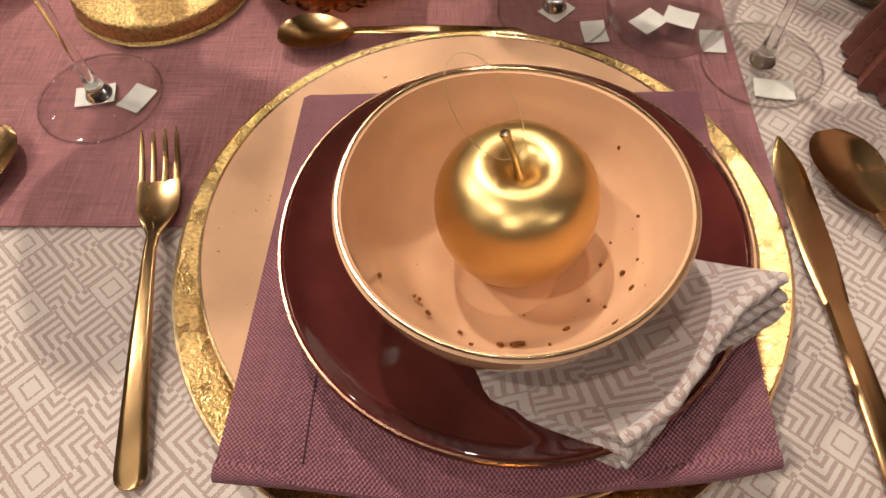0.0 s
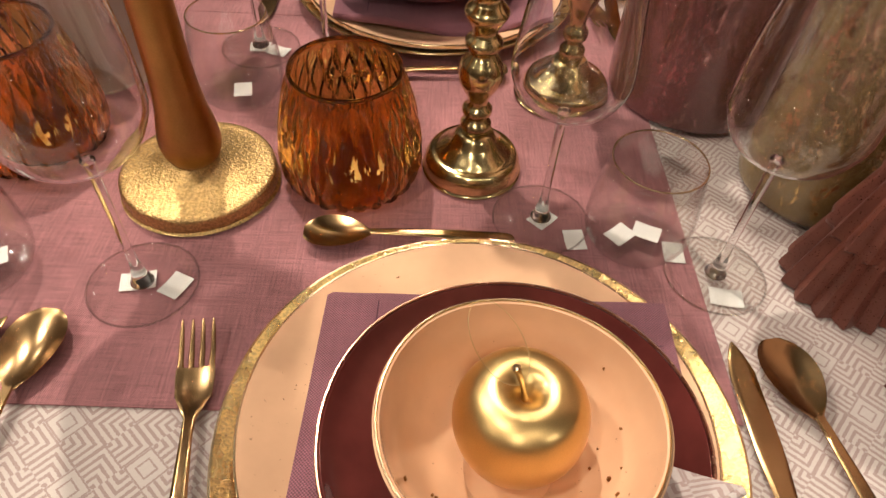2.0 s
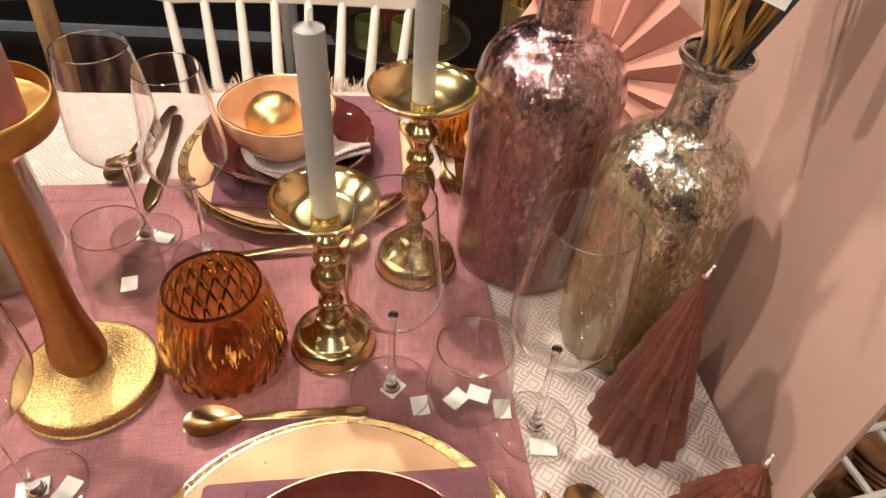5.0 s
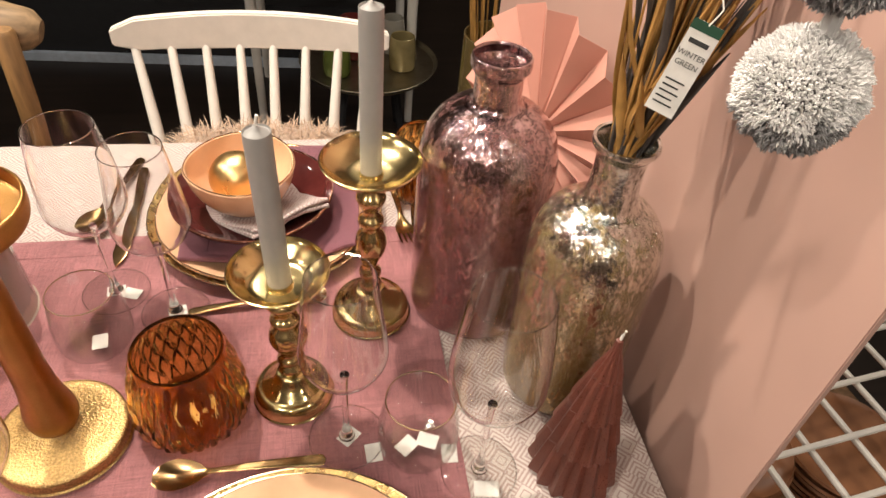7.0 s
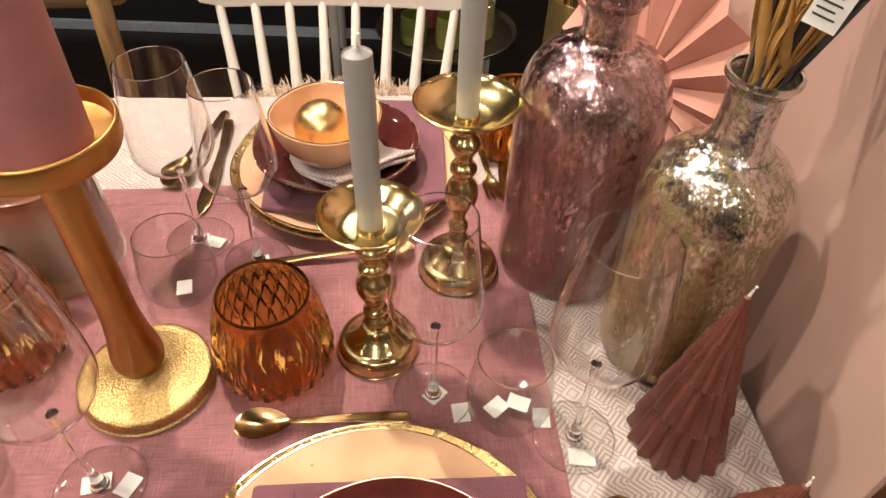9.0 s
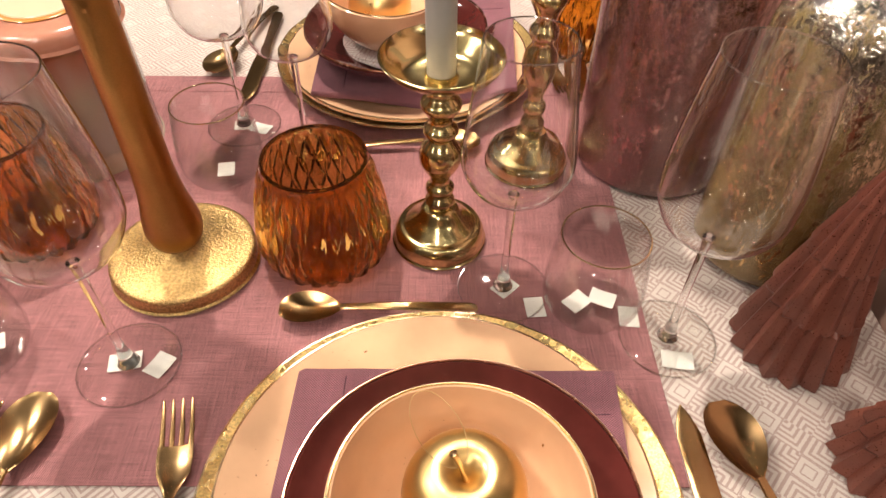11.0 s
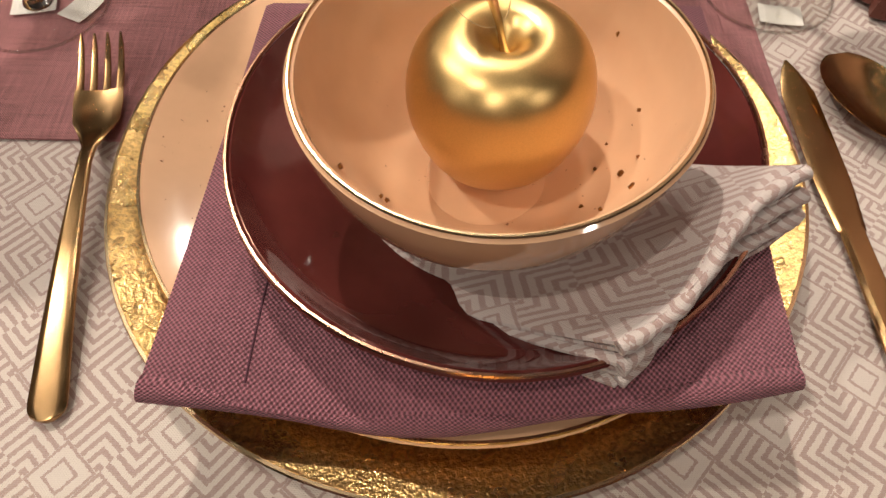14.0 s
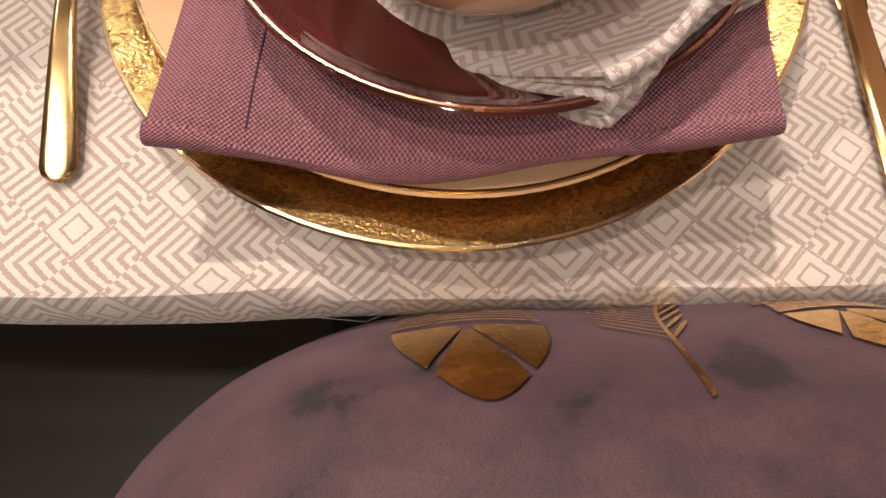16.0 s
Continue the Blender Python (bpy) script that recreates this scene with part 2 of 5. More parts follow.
def mercury_glass(name, glass, silver, low, cover, z0, z1, seed=0.0):
    """Antiqued mirror glass: a flaking metal layer over tinted glass."""
    m, nt, b = material(name)
    v = coords(nt)
    mp = nt.nodes.new("ShaderNodeMapping")
    mp.inputs["Location"].default_value = (seed, seed, seed)
    mp.inputs["Scale"].default_value = (1, 1, 0.5)
    nt.links.new(v, mp.inputs["Vector"])
    big = noise_tex(nt, mp.outputs[0], 75.0, 6, 0.72)
    fine = noise_tex(nt, mp.outputs[0], 330.0, 4, 0.75)
    z = calc(nt, "DIVIDE", calc(nt, "SUBTRACT", nt_sep(nt, "Object", 2), z0), z1 - z0)
    zc = nt.nodes.new("ShaderNodeClamp")
    nt.links.new(z, zc.inputs[0])
    f = calc(nt, "ADD", calc(nt, "ADD", calc(nt, "MULTIPLY", big, 0.6), calc(nt, "MULTIPLY", fine, 0.4)), calc(nt, "MULTIPLY", calc(nt, "SUBTRACT", zc.outputs[0], 0.5), cover))
    mask = ramp(nt, f, grey(0.495, 0.525))
    tint = blend(nt, zc.outputs[0], low, silver)
    tarnish = ramp(nt, noise_tex(nt, mp.outputs[0], 200.0, 5, 0.8), [(0.36, (0.22, 0.20, 0.18)), (0.54, (1, 1, 1))])
    worn = nt.nodes.new("ShaderNodeMix")
    worn.data_type, worn.blend_type = "RGBA", "MULTIPLY"
    worn.inputs[0].default_value = 0.9
    nt.links.new(tint, worn.inputs[6])
    nt.links.new(tarnish, worn.inputs[7])
    tint = worn.outputs[2]
    nt.links.new(blend(nt, mask, glass, tint), b.inputs["Base Color"])
    nt.links.new(mask, b.inputs["Metallic"])
    nt.links.new(ramp(nt, mask, [(0, (0.22,) * 3), (1, (0.10,) * 3)]), b.inputs["Roughness"])
    b.inputs["Coat Weight"].default_value = 1.0
    b.inputs["Coat Roughness"].default_value = 0.03
    tw = nt.nodes.new("ShaderNodeMath")
    tw.operation = "MULTIPLY_ADD"
    tw.inputs[1].default_value, tw.inputs[2].default_value = -0.75, 0.75
    nt.links.new(mask, tw.inputs[0])
    nt.links.new(tw.outputs[0], b.inputs["Transmission Weight"])
    bump(nt, b, calc(nt, "ADD", calc(nt, "MULTIPLY", mask, 0.25), noise_tex(nt, v, 140.0, 4)), 0.8, 0.0018)
    return m


def wood(name, colour, grain=(4, 60, 60), rough=0.5):
    m, nt, b = material(name)
    f = noise_tex(nt, coords(nt, grain), 1.0, 5)
    nt.links.new(ramp(nt, f, [(0.3, tuple(c * 0.6 for c in colour)), (0.7, tuple(min(1, c * 1.25) for c in colour))]), b.inputs["Base Color"])
    b.inputs["Roughness"].default_value = rough
    bump(nt, b, f, 0.3, 0.001)
    return m


CLOTH = jacquard("patterned_cotton")
NAPKIN_CLOTH = jacquard("patterned_napkin_cotton", cell=0.0185, base=(0.58, 0.52, 0.50))
RUNNER = weave("rose_linen", (0.350, 0.146, 0.152), 0.0013, 0.0004, slub=0.75, thread=0.4)
PURPLE = weave("plum_linen", (0.245, 0.090, 0.116), 0.0021, 0.0008, slub=0.45, thread=0.62)
CUTLERY = gold("brushed_brass", (0.50, 0.31, 0.145), 0.21, brushed=(1500, 30, 1500))
HAMMERED = gold("hammered_gold", (0.68, 0.455, 0.19), 0.38, grain=0.0013, grain_scale=420.0, stain=0.05, grain_shade=0.6)
SANDED = gold("sanded_gold", (0.76, 0.51, 0.21), 0.28, grain=0.0008, grain_scale=520.0, stain=0.05, grain_shade=0.7)
CAST = gold("cast_gold", (0.58, 0.31, 0.10), 0.36, grain=0.0002, grain_scale=900.0, grain_shade=0.15)
BRASS = gold("polished_brass", (0.72, 0.56, 0.27), 0.17, stain=0.25)
LEAF_GOLD = gold("gold_leaf", (0.72, 0.49, 0.20), 0.34, grain=0.00004, grain_scale=1600.0, stain=0.08, grain_shade=0.12)
RIM_GOLD = gold("gold_rim", (0.86, 0.64, 0.38), 0.22)
PEACH = glaze("peach_glaze", (0.71, 0.43, 0.26), 0.10, spots=(0.16, 0.06, 0.02))
COPPER_RIM = gold("copper_rim", (0.52, 0.28, 0.19), 0.25)
MAROON = glaze("maroon_glaze", (0.082, 0.017, 0.015), 0.07, mottle=0.3)
GLASS = clear_glass("blown_glass", (0.99, 0.99, 0.985), 0.05)
SOLID = thick_glass("solid_glass")
THICK_CLEAR = clear_glass("clear_glass_base", (0.985, 0.99, 0.99), 0.07)
LIP = clear_glass("glass_lip", (1, 1, 1), 0.22)
AMBER = thick_glass("amber_glass", (0.86, 0.50, 0.15), 0.02, 0.0004)
PAPER = plain("label_paper", (0.72, 0.70, 0.66), 0.7, mottle=0.08, scale=60, relief=0.0002)
WAX_GREY = plain("grey_wax", (0.29, 0.28, 0.265), 0.42, mottle=0.06, scale=40)
WAX_PINK = plain("rose_wax", (0.37, 0.15, 0.15), 0.55, mottle=0.1, scale=35, relief=0.0004, relief_scale=120)
WICK = plain("cotton_wick", (0.75, 0.72, 0.66), 0.8)
WHITE = plain("white_lacquer", (0.74, 0.70, 0.64), 0.35, mottle=0.05)
FUR = plain("fur_fibre", (0.50, 0.36, 0.26), 0.8, mottle=0.3, scale=60, sheen=0.4)
PINKPAPER = plain("pink_paper", (0.55, 0.26, 0.20), 0.65, mottle=0.05, scale=12)
PANEL = plain("pink_panel", (0.45, 0.285, 0.235), 0.6, mottle=0.06, scale=3.0, relief=0.0006, relief_scale=7.0)
STRING = plain("gold_thread", (0.55, 0.38, 0.18), 0.4, 0.6)
DARKWOOD = wood("dark_floor_wood", (0.022, 0.014, 0.010), (1.5, 25, 25), 0.45)
OAK = wood("oak", (0.24, 0.13, 0.06), (60, 60, 5))
GRAPHITE = plain("dark_paint", (0.016, 0.016, 0.018), 0.75)
SNOW = plain("snowy_yarn", (0.78, 0.76, 0.74), 0.9, mottle=0.1, scale=50)
DUSK = plain("grey_yarn", (0.30, 0.29, 0.29), 0.9, mottle=0.3, scale=50)
STALK = plain("dried_stalk", (0.36, 0.19, 0.05), 0.6, mottle=0.35, scale=25)
DARKSTALK = plain("dark_stalk", (0.055, 0.045, 0.04), 0.6, mottle=0.4, scale=30)
TERRACOTTA = plain("terracotta", (0.30, 0.13, 0.06), 0.35, mottle=0.2, scale=15)


# ---- mesh helpers ----
def thing(name, label, category, at, turn=0.0, group=""):
    ob = new(name)
    ob.empty_display_size = 0.02
    ob.matrix_basis = pose(*at, 0, 0, turn)
    return tagged(ob, label, category, group)


def part(name, bm, mat, parent=None, label="", smooth=True, angle=38, m=None):
    me = bpy.data.meshes.new(name)
    bm.normal_update()
    bm.to_mesh(me)
    bm.free()
    me.materials.append(mat)
    if smooth:
        me.polygons.foreach_set("use_smooth", [True] * len(me.polygons))
        me.set_sharp_from_angle(angle=radians(angle))
    ob = new(name, me)
    if m is not None:
        ob.matrix_basis = m
    if parent is not None:
        ob.parent = parent
    if label:
        ob["label"] = label
    return ob


def lathe(profile, seg=48, wobble=None, closed=True):
    """Turn a profile of (radius, height) about z. wobble(angle, i) gives a factor on the radius."""
    bm = bmesh.new()
    rows = []
    for i, (r, z) in enumerate(profile):
        if r < 1e-5:
            rows.append([bm.verts.new((0, 0, z))])
        else:
            ring = []
            for k in range(seg):
                a = 2 * math.pi * k / seg
                w = wobble(a, i) if wobble else 1.0
                dz = 0.0
                if isinstance(w, tuple):
                    w, dz = w
                ring.append(bm.verts.new((r * w * math.cos(a), r * w * math.sin(a), z + dz)))
            rows.append(ring)
    for a, b in zip(rows, rows[1:]):
        for k in range(seg):
            j = (k + 1) % seg
            if len(a) == 1 and len(b) == 1:
                continue
            if len(a) == 1:
                bm.faces.new((a[0], b[k], b[j]))
            elif len(b) == 1:
                bm.faces.new((a[j], a[k], b[0]))
            else:
                bm.faces.new((a[k], b[k], b[j], a[j]))
    bmesh.ops.recalc_face_normals(bm, faces=bm.faces)
    return bm


def curve(points, n=6):
    """A smooth run through (radius, height) points."""
    p = [Vector(q) for q in points]
    out = []
    for i in range(len(p) - 1):
        a, b, c, d = p[max(i - 1, 0)], p[i], p[i + 1], p[min(i + 2, len(p) - 1)]
        for k in range(n):
            t = k / n
            q = 0.5 * ((2 * b) + (c - a) * t + (2 * a - 5 * b + 4 * c - d) * t * t + (3 * b - a - 3 * c + d) * t ** 3)
            out.append(tuple([max(q[0], 0.0), *q[1:]]) if len(q) == 2 else tuple(q))
    out.append(tuple(p[-1]))
    return out


def shell(outer, t):
    """Close an outer profile (from the axis up to the rim) with an inner wall at thickness t."""
    inner = []
    n = len(outer)
    for i, (r, z) in enumerate(outer):
        a, b = outer[max(i - 1, 0)], outer[min(i + 1, n - 1)]
        dx, dz = b[0] - a[0], b[1] - a[1]
        l = math.hypot(dx, dz) or 1
        inner.append((max(r - dz / l * t, 0.0), z + dx / l * t))
    inner[0] = (0.0, outer[0][1] + t)
    rim = ((outer[-1][0] + inner[-1][0]) / 2, outer[-1][1] + t * 0.4)
    return outer + [rim] + inner[::-1]


def tube(points, radius, seg=8, cap=True):
    """A round bar along points; radius is one number or one for each point."""
    bm = bmesh.new()
    pts = [Vector(p) for p in points]
    rad = radius if isinstance(radius, (list, tuple)) else [radius] * len(pts)
    rings = []
    up = Vector((0, 0, 1))
    for i, p in enumerate(pts):
        d = (pts[min(i + 1, len(pts) - 1)] - pts[max(i - 1, 0)]).normalized()
        side = d.cross(up if abs(d.z) < 0.95 else Vector((1, 0, 0))).normalized()
        top = side.cross(d)
        rings.append([bm.verts.new(p + rad[i] * (side * math.cos(2 * math.pi * k / seg) + top * math.sin(2 * math.pi * k / seg))) for k in range(seg)])
    for a, b in zip(rings, rings[1:]):
        for k in range(seg):
            bm.faces.new((a[k], a[(k + 1) % seg], b[(k + 1) % seg], b[k]))
    if cap:
        bm.faces.new(rings[0][::-1])
        bm.faces.new(rings[-1])
    bmesh.ops.recalc_face_normals(bm, faces=bm.faces)
    return bm


def ribbon(stations, across=9):
    """A flat bar along y. Each station: y, half width, height, thickness, cup (rise of the sides), x offset."""
    bm = bmesh.new()
    loops = []
    for y, w, z, th, cup, x0 in stations:
        top, bot = [], []
        for k in range(across):
            u = -1 + 2 * k / (across - 1)
            edge = math.sqrt(max(0.0, 1 - abs(u) ** 5))
            zc = z + cup * u * u
            top.append(bm.verts.new((x0 + u * w, y, zc + th * (0.1 + 0.4 * edge))))
            bot.append(bm.verts.new((x0 + u * w, y, zc - th * (0.1 + 0.4 * edge))))
        loops.append(top + bot[::-1])
    n = 2 * across
    for a, b in zip(loops, loops[1:]):
        for k in range(n):
            bm.faces.new((a[k], a[(k + 1) % n], b[(k + 1) % n], b[k]))
    bm.faces.new(loops[0])
    bm.faces.new(loops[-1][::-1])
    bmesh.ops.recalc_face_normals(bm, faces=bm.faces)
    return bm


def box(x0, x1, y0, y1, z0, z1, bevel=0.0, seg=2):
    bm = bmesh.new()
    bmesh.ops.create_cube(bm, size=1.0)
    for v in bm.verts:
        v.co = ((x0 + x1) / 2 + v.co.x * (x1 - x0), (y0 + y1) / 2 + v.co.y * (y1 - y0), (z0 + z1) / 2 + v.co.z * (z1 - z0))
    if bevel:
        bmesh.ops.bevel(bm, geom=bm.edges[:], offset=bevel, segments=seg, affect="EDGES")
    return bm


def sheet(nu, nv, at, thickness, uv=None):
    """A closed cloth sheet: at(u, v) gives a place for u, v in 0..1; uv(u, v) the cloth's own metres."""
    bm = bmesh.new()
    lay = bm.loops.layers.uv.new("UVMap")
    grid = [[Vector(at(i / nu, j / nv)) for j in range(nv + 1)] for i in range(nu + 1)]
    top, bot, ct = {}, {}, {}
    for i in range(nu + 1):
        for j in range(nv + 1):
            a = grid[min(i + 1, nu)][j] - grid[max(i - 1, 0)][j]
            b = grid[i][min(j + 1, nv)] - grid[i][max(j - 1, 0)]
            nrm = a.cross(b)
            nrm = nrm.normalized() if nrm.length > 1e-9 else Vector((0, 0, 1))
            edge = min(i, nu - i, j, nv - j) == 0
            t = thickness * (0.25 if edge else 0.5)
            for d, s in ((top, t), (bot, -t)):
                vert = bm.verts.new(grid[i][j] + nrm * s)
                d[i, j] = vert
                ct[vert] = uv(i / nu, j / nv) if uv else (i / nu, j / nv)
    for i in range(nu):
        for j in range(nv):
            bm.faces.new((top[i, j], top[i + 1, j], top[i + 1, j + 1], top[i, j + 1]))
            bm.faces.new((bot[i, j], bot[i, j + 1], bot[i + 1, j + 1], bot[i + 1, j]))
    for i in range(nu):
        for j, f in ((0, 1), (nv, -1)):
            q = (bot[i, j], bot[i + 1, j], top[i + 1, j], top[i, j])
            bm.faces.new(q if f > 0 else q[::-1])
    for j in range(nv):
        for i, f in ((0, -1), (nu, 1)):
            q = (bot[i, j], bot[i, j + 1], top[i, j + 1], top[i, j])
            bm.faces.new(q if f > 0 else q[::-1])
    for face in bm.faces:
        for loop in face.loops:
            loop[lay].uv = ct[loop.vert]
    return bm


def wav(x, y, f=1.0):
    return noise.noise(Vector((x * f, y * f, 3.7)))


# ---- structure ----
X0, X1, Y0, Y1, ZC = ROOM


def structure(name, bm, mat, label):
    return tagged(part(name, bm, mat, smooth=False), label, name.split("_")[0], kind="structure")


structure("floor", box(X0, X1, Y0, Y1, -0.1, 0.0), DARKWOOD, "dark brown wooden shop floor")
structure("ceiling", box(X0, X1, Y0, Y1, ZC, ZC + 0.1), plain("ceiling_paint", (0.07, 0.062, 0.056), 0.8), "dark painted shop ceiling over the table")
WALLPAINT = plain("shop_wall_paint", (0.16, 0.12, 0.095), 0.7, scale=4)
structure("wall_north", box(X0, X1, Y1, Y1 + 0.1, 0, ZC), plain("dim_wall_paint", (0.12, 0.085, 0.065), 0.7, scale=4), "dim brown shop wall behind the chairs")
structure("wall_south", box(X0, X1, Y0 - 0.1, Y0, 0, ZC), WALLPAINT, "dim brown shop wall")
structure("wall_west", box(X0 - 0.1, X0, Y0, Y1, 0, ZC), WALLPAINT, "dim brown shop wall")
structure("wall_east", box(X1, X1 + 0.1, Y0, Y1, 0, ZC), WALLPAINT, "dim brown shop wall")

# pink display panel that stands at the table's end
display_panel = thing("display_panel", "tall pink painted display panel beside the table", "panel", (0.368, 0.2, 0.0))
part("board", box(0.0, 0.006, 0.0, 1.02, 0.0, 2.3, 0.001), PANEL, display_panel)

# ---- table, cloth and runner ----
TX0, TX1, TY0, TY1 = -1.15, 0.352, -0.014, 0.945
table = thing("dining_table", "white wooden dining table under a patterned cloth", "table", (0, 0, 0))
part("tabletop", box(TX0, TX1 - 0.006, TY0 + 0.018, TY1 - 0.006, TOP - 0.036, TOP - 0.004, 0.004), WHITE, table)
for x in (TX0 + 0.06, TX1 - 0.07):
    for y in (TY0 + 0.07, TY1 - 0.07):
        part("leg", box(x - 0.03, x + 0.03, y - 0.03, y + 0.03, 0, TOP - 0.036, 0.004), WHITE, table)


def fold(u, lo, hi, r=0.012):
    """How far along and how far down a cloth lies at u metres when it breaks over edges lo and hi."""
    if lo <= u <= hi:
        return u, 0.0
    edge, s, d = (hi, 1, u - hi) if u > hi else (lo, -1, lo - u)
    a = min(d / r, math.pi / 2)
    return edge + s * r * math.sin(a) * 0.6, r * (1 - math.cos(a)) + max(0, d - r * math.pi / 2)


def cloth_at(u, v):
    x = TX0 - 0.1 + u * (TX1 + 0.002 - TX0 + 0.1)
    hang = 0.024 + 0.012 * max(0.0, min(1.0, (0.03 - x) / 0.16)) + 0.003 * math.sin(x * 23)
    y = TY0 - hang + v * (TY1 - TY0 + 0.214 + hang)
    px, dx = fold(x, TX0, TX1)
    py, dy = fold(y, TY0 - 0.002 * math.sin(x * 9) + max(-0.008, min(0.009, 0.042 * (x + 0.03))), TY1)
    z = TOP - max(dx, dy) + 0.0009 * wav(x, y, 11) * (1 if dy == 0 else 0)
    if dy > 0.01:
        py += 0.006 * wav(x, 5, 7) * min(1, dy * 12)
    return px, py, z - 0.001


part_cloth = part("tablecloth", sheet(110, 130, cloth_at, 0.0018, lambda u, v: (TX0 - 0.1 + u * (TX1 - TX0 + 0.1), TY0 - 0.026 + v * (TY1 - TY0 + 0.24))), CLOTH)
tagged(part_cloth, "cream cotton tablecloth woven with dusty pink geometric lozenges", "tablecloth")


def runner_at(x0, x1, y0, y1, lift):
    def at(u, v):
        x, y = x0 + u * (x1 - x0), y0 + v * (y1 - y0)
        return x, y, TOP + lift + 0.0011 * wav(x, y, 7) + 0.0005 * wav(x, y, 31)
    return at


RX0, RX1, RY0, RY1 = -1.14, 0.146, 0.177, 0.708
runner = thing("table_runner", "dusty rose linen table runner with stitched hems on the tablecloth", "table runner", (0, 0, 0))
part("linen", sheet(90, 50, runner_at(RX0, RX1, RY0, RY1, 0.0016), 0.0014, lambda u, v: (RX0 + u * (RX1 - RX0), RY0 + v * (RY1 - RY0))), RUNNER, runner)
for x0, x1, y0, y1 in ((RX0, RX1, RY0, RY0 + 0.034), (RX0, RX1, RY1 - 0.034, RY1), (RX1 - 0.02, RX1, RY0 + 0.034, RY1 - 0.034)):
    part("hem", sheet(80 if x1 - x0 > 0.1 else 4, 4 if x1 - x0 > 0.1 else 40, runner_at(x0, x1, y0, y1, 0.0026), 0.001, lambda u, v, a=x0, b=x1, c=y0, d=y1: (a + u * (b - a), c + v * (d - c))), RUNNER, runner)


# ---- place setting ----
def organic(seed, amount=0.012, lift=0.0):
    def w(a, i):
        k = 1 + amount * (0.6 * math.sin(2 * a + seed) + 0.4 * math.sin(3 * a + 2 * seed) + 0.3 * math.sin(5 * a + seed * 3))
        return (k, lift * (math.sin(2 * a + seed * 1.7) + 0.5 * math.sin(3 * a + seed))) if lift else k
    return w


def charger(at, turn=0.0):
    ob = thing("charger_plate", "large uneven gold hammered charger plate on the cloth", "plate", at, turn, "charger plates")
    prof = curve([(0, 0.003), (0.06, 0.003), (0.115, 0.004), (0.135, 0.007), (0.1505, 0.013), (0.1638, 0.0185)], 5)
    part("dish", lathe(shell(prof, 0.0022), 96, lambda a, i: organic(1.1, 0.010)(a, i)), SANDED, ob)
    ring = [((0.1638 * organic(1.1, 0.010)(a, 0)) * math.cos(a), (0.1638 * organic(1.1, 0.010)(a, 0)) * math.sin(a), 0.0195) for a in [2 * math.pi * k / 96 for k in range(97)]]
    part("edge", tube(ring, 0.0013, 6, False), RIM_GOLD, ob, "bright polished gold edge")
    return ob


def ring_tube(r, z, w, t=0.0011, seg=96):
    pts = []
    for k in range(seg + 1):
        a = 2 * math.pi * k / seg
        f = w(a, 0) if w else 1.0
        dz = 0.0
        if isinstance(f, tuple):
            f, dz = f
        pts.append((r * f * math.cos(a), r * f * math.sin(a), z + dz))
    return tube(pts, t, 6, False)


def dinner_plate(at, turn=0.0):
    ob = thing("dinner_plate", "peach glazed dinner plate with thin gold rim", "plate", at, turn, "dinner plates")
    w = organic(2.3, 0.006)
    prof = curve([(0, 0.001), (0.06, 0.001), (0.095, 0.002), (0.118, 0.006), (0.1365, 0.012), (0.1502, 0.0165)], 5)
    d = part("dish", lathe(shell(prof, 0.004), 96, w), PEACH, ob)
    part("rim", ring_tube(0.1488, 0.0195, w), RIM_GOLD, d, "thin gold rim line")
    return ob


def deep_plate(at, turn=0.0):
    ob = thing("deep_plate", "dark maroon glazed deep plate with gold rim", "plate", at, turn, "deep plates")
    w = organic(0.6, 0.008, 0.0012)
    prof = curve([(0, 0.0), (0.05, 0.0), (0.062, 0.002), (0.082, 0.010), (0.0992, 0.020), (0.1092, 0.031)], 5)
    d = part("dish", lathe(shell(prof, 0.0042), 96, w), MAROON, ob)
    part("rim", ring_tube(0.1080, 0.0337, w, 0.0010), COPPER_RIM, d, "worn gold rim line")
    return ob


def bowl(at, turn=0.0):
    ob = thing("bowl", "peach glazed bowl with gold rim and gold flecks", "bowl", at, turn, "bowls")
    w = organic(1.9, 0.010, 0.0016)
    prof = curve([(0, 0.0), (0.022, 0.0), (0.028, 0.001), (0.046, 0.010), (0.062, 0.030), (0.070, 0.050), (0.0733, 0.066)], 6)
    d = part("dish", lathe(shell(prof, 0.0036), 96, w), PEACH, ob)
    part("rim", ring_tube(0.0716, 0.0676, w, 0.0008), RIM_GOLD, d, "thin gold rim line")
    return ob


def flakes(parent, spots, mat):
    """Small irregular patches of gold on the glaze, laid on a bowl's wall."""
    rnd = random.Random(4)
    for x, y, z, size, nx, ny, nz in spots:
        bm = bmesh.new()
        n = 9
        vs = [bm.verts.new((size * rnd.uniform(0.45, 1.0) * math.cos(2 * math.pi * k / n), size * rnd.uniform(0.3, 0.9) * math.sin(2 * math.pi * k / n), 0)) for k in range(n)]
        f = bm.faces.new(vs)
        ex = bmesh.ops.extrude_face_region(bm, geom=[f])
        for v in ex["geom"]:
            if isinstance(v, bmesh.types.BMVert):
                v.co.z -= 0.0012
        bmesh.ops.recalc_face_normals(bm, faces=bm.faces)
        q = Vector((nx, ny, nz)).to_track_quat("Z", "X").to_matrix().to_4x4()
        part("fleck", bm, mat, parent, smooth=False, m=Matrix.Translation((x, y, z)) @ q @ pose(0, 0, 0, 0, 0, rnd.uniform(0, 180)))


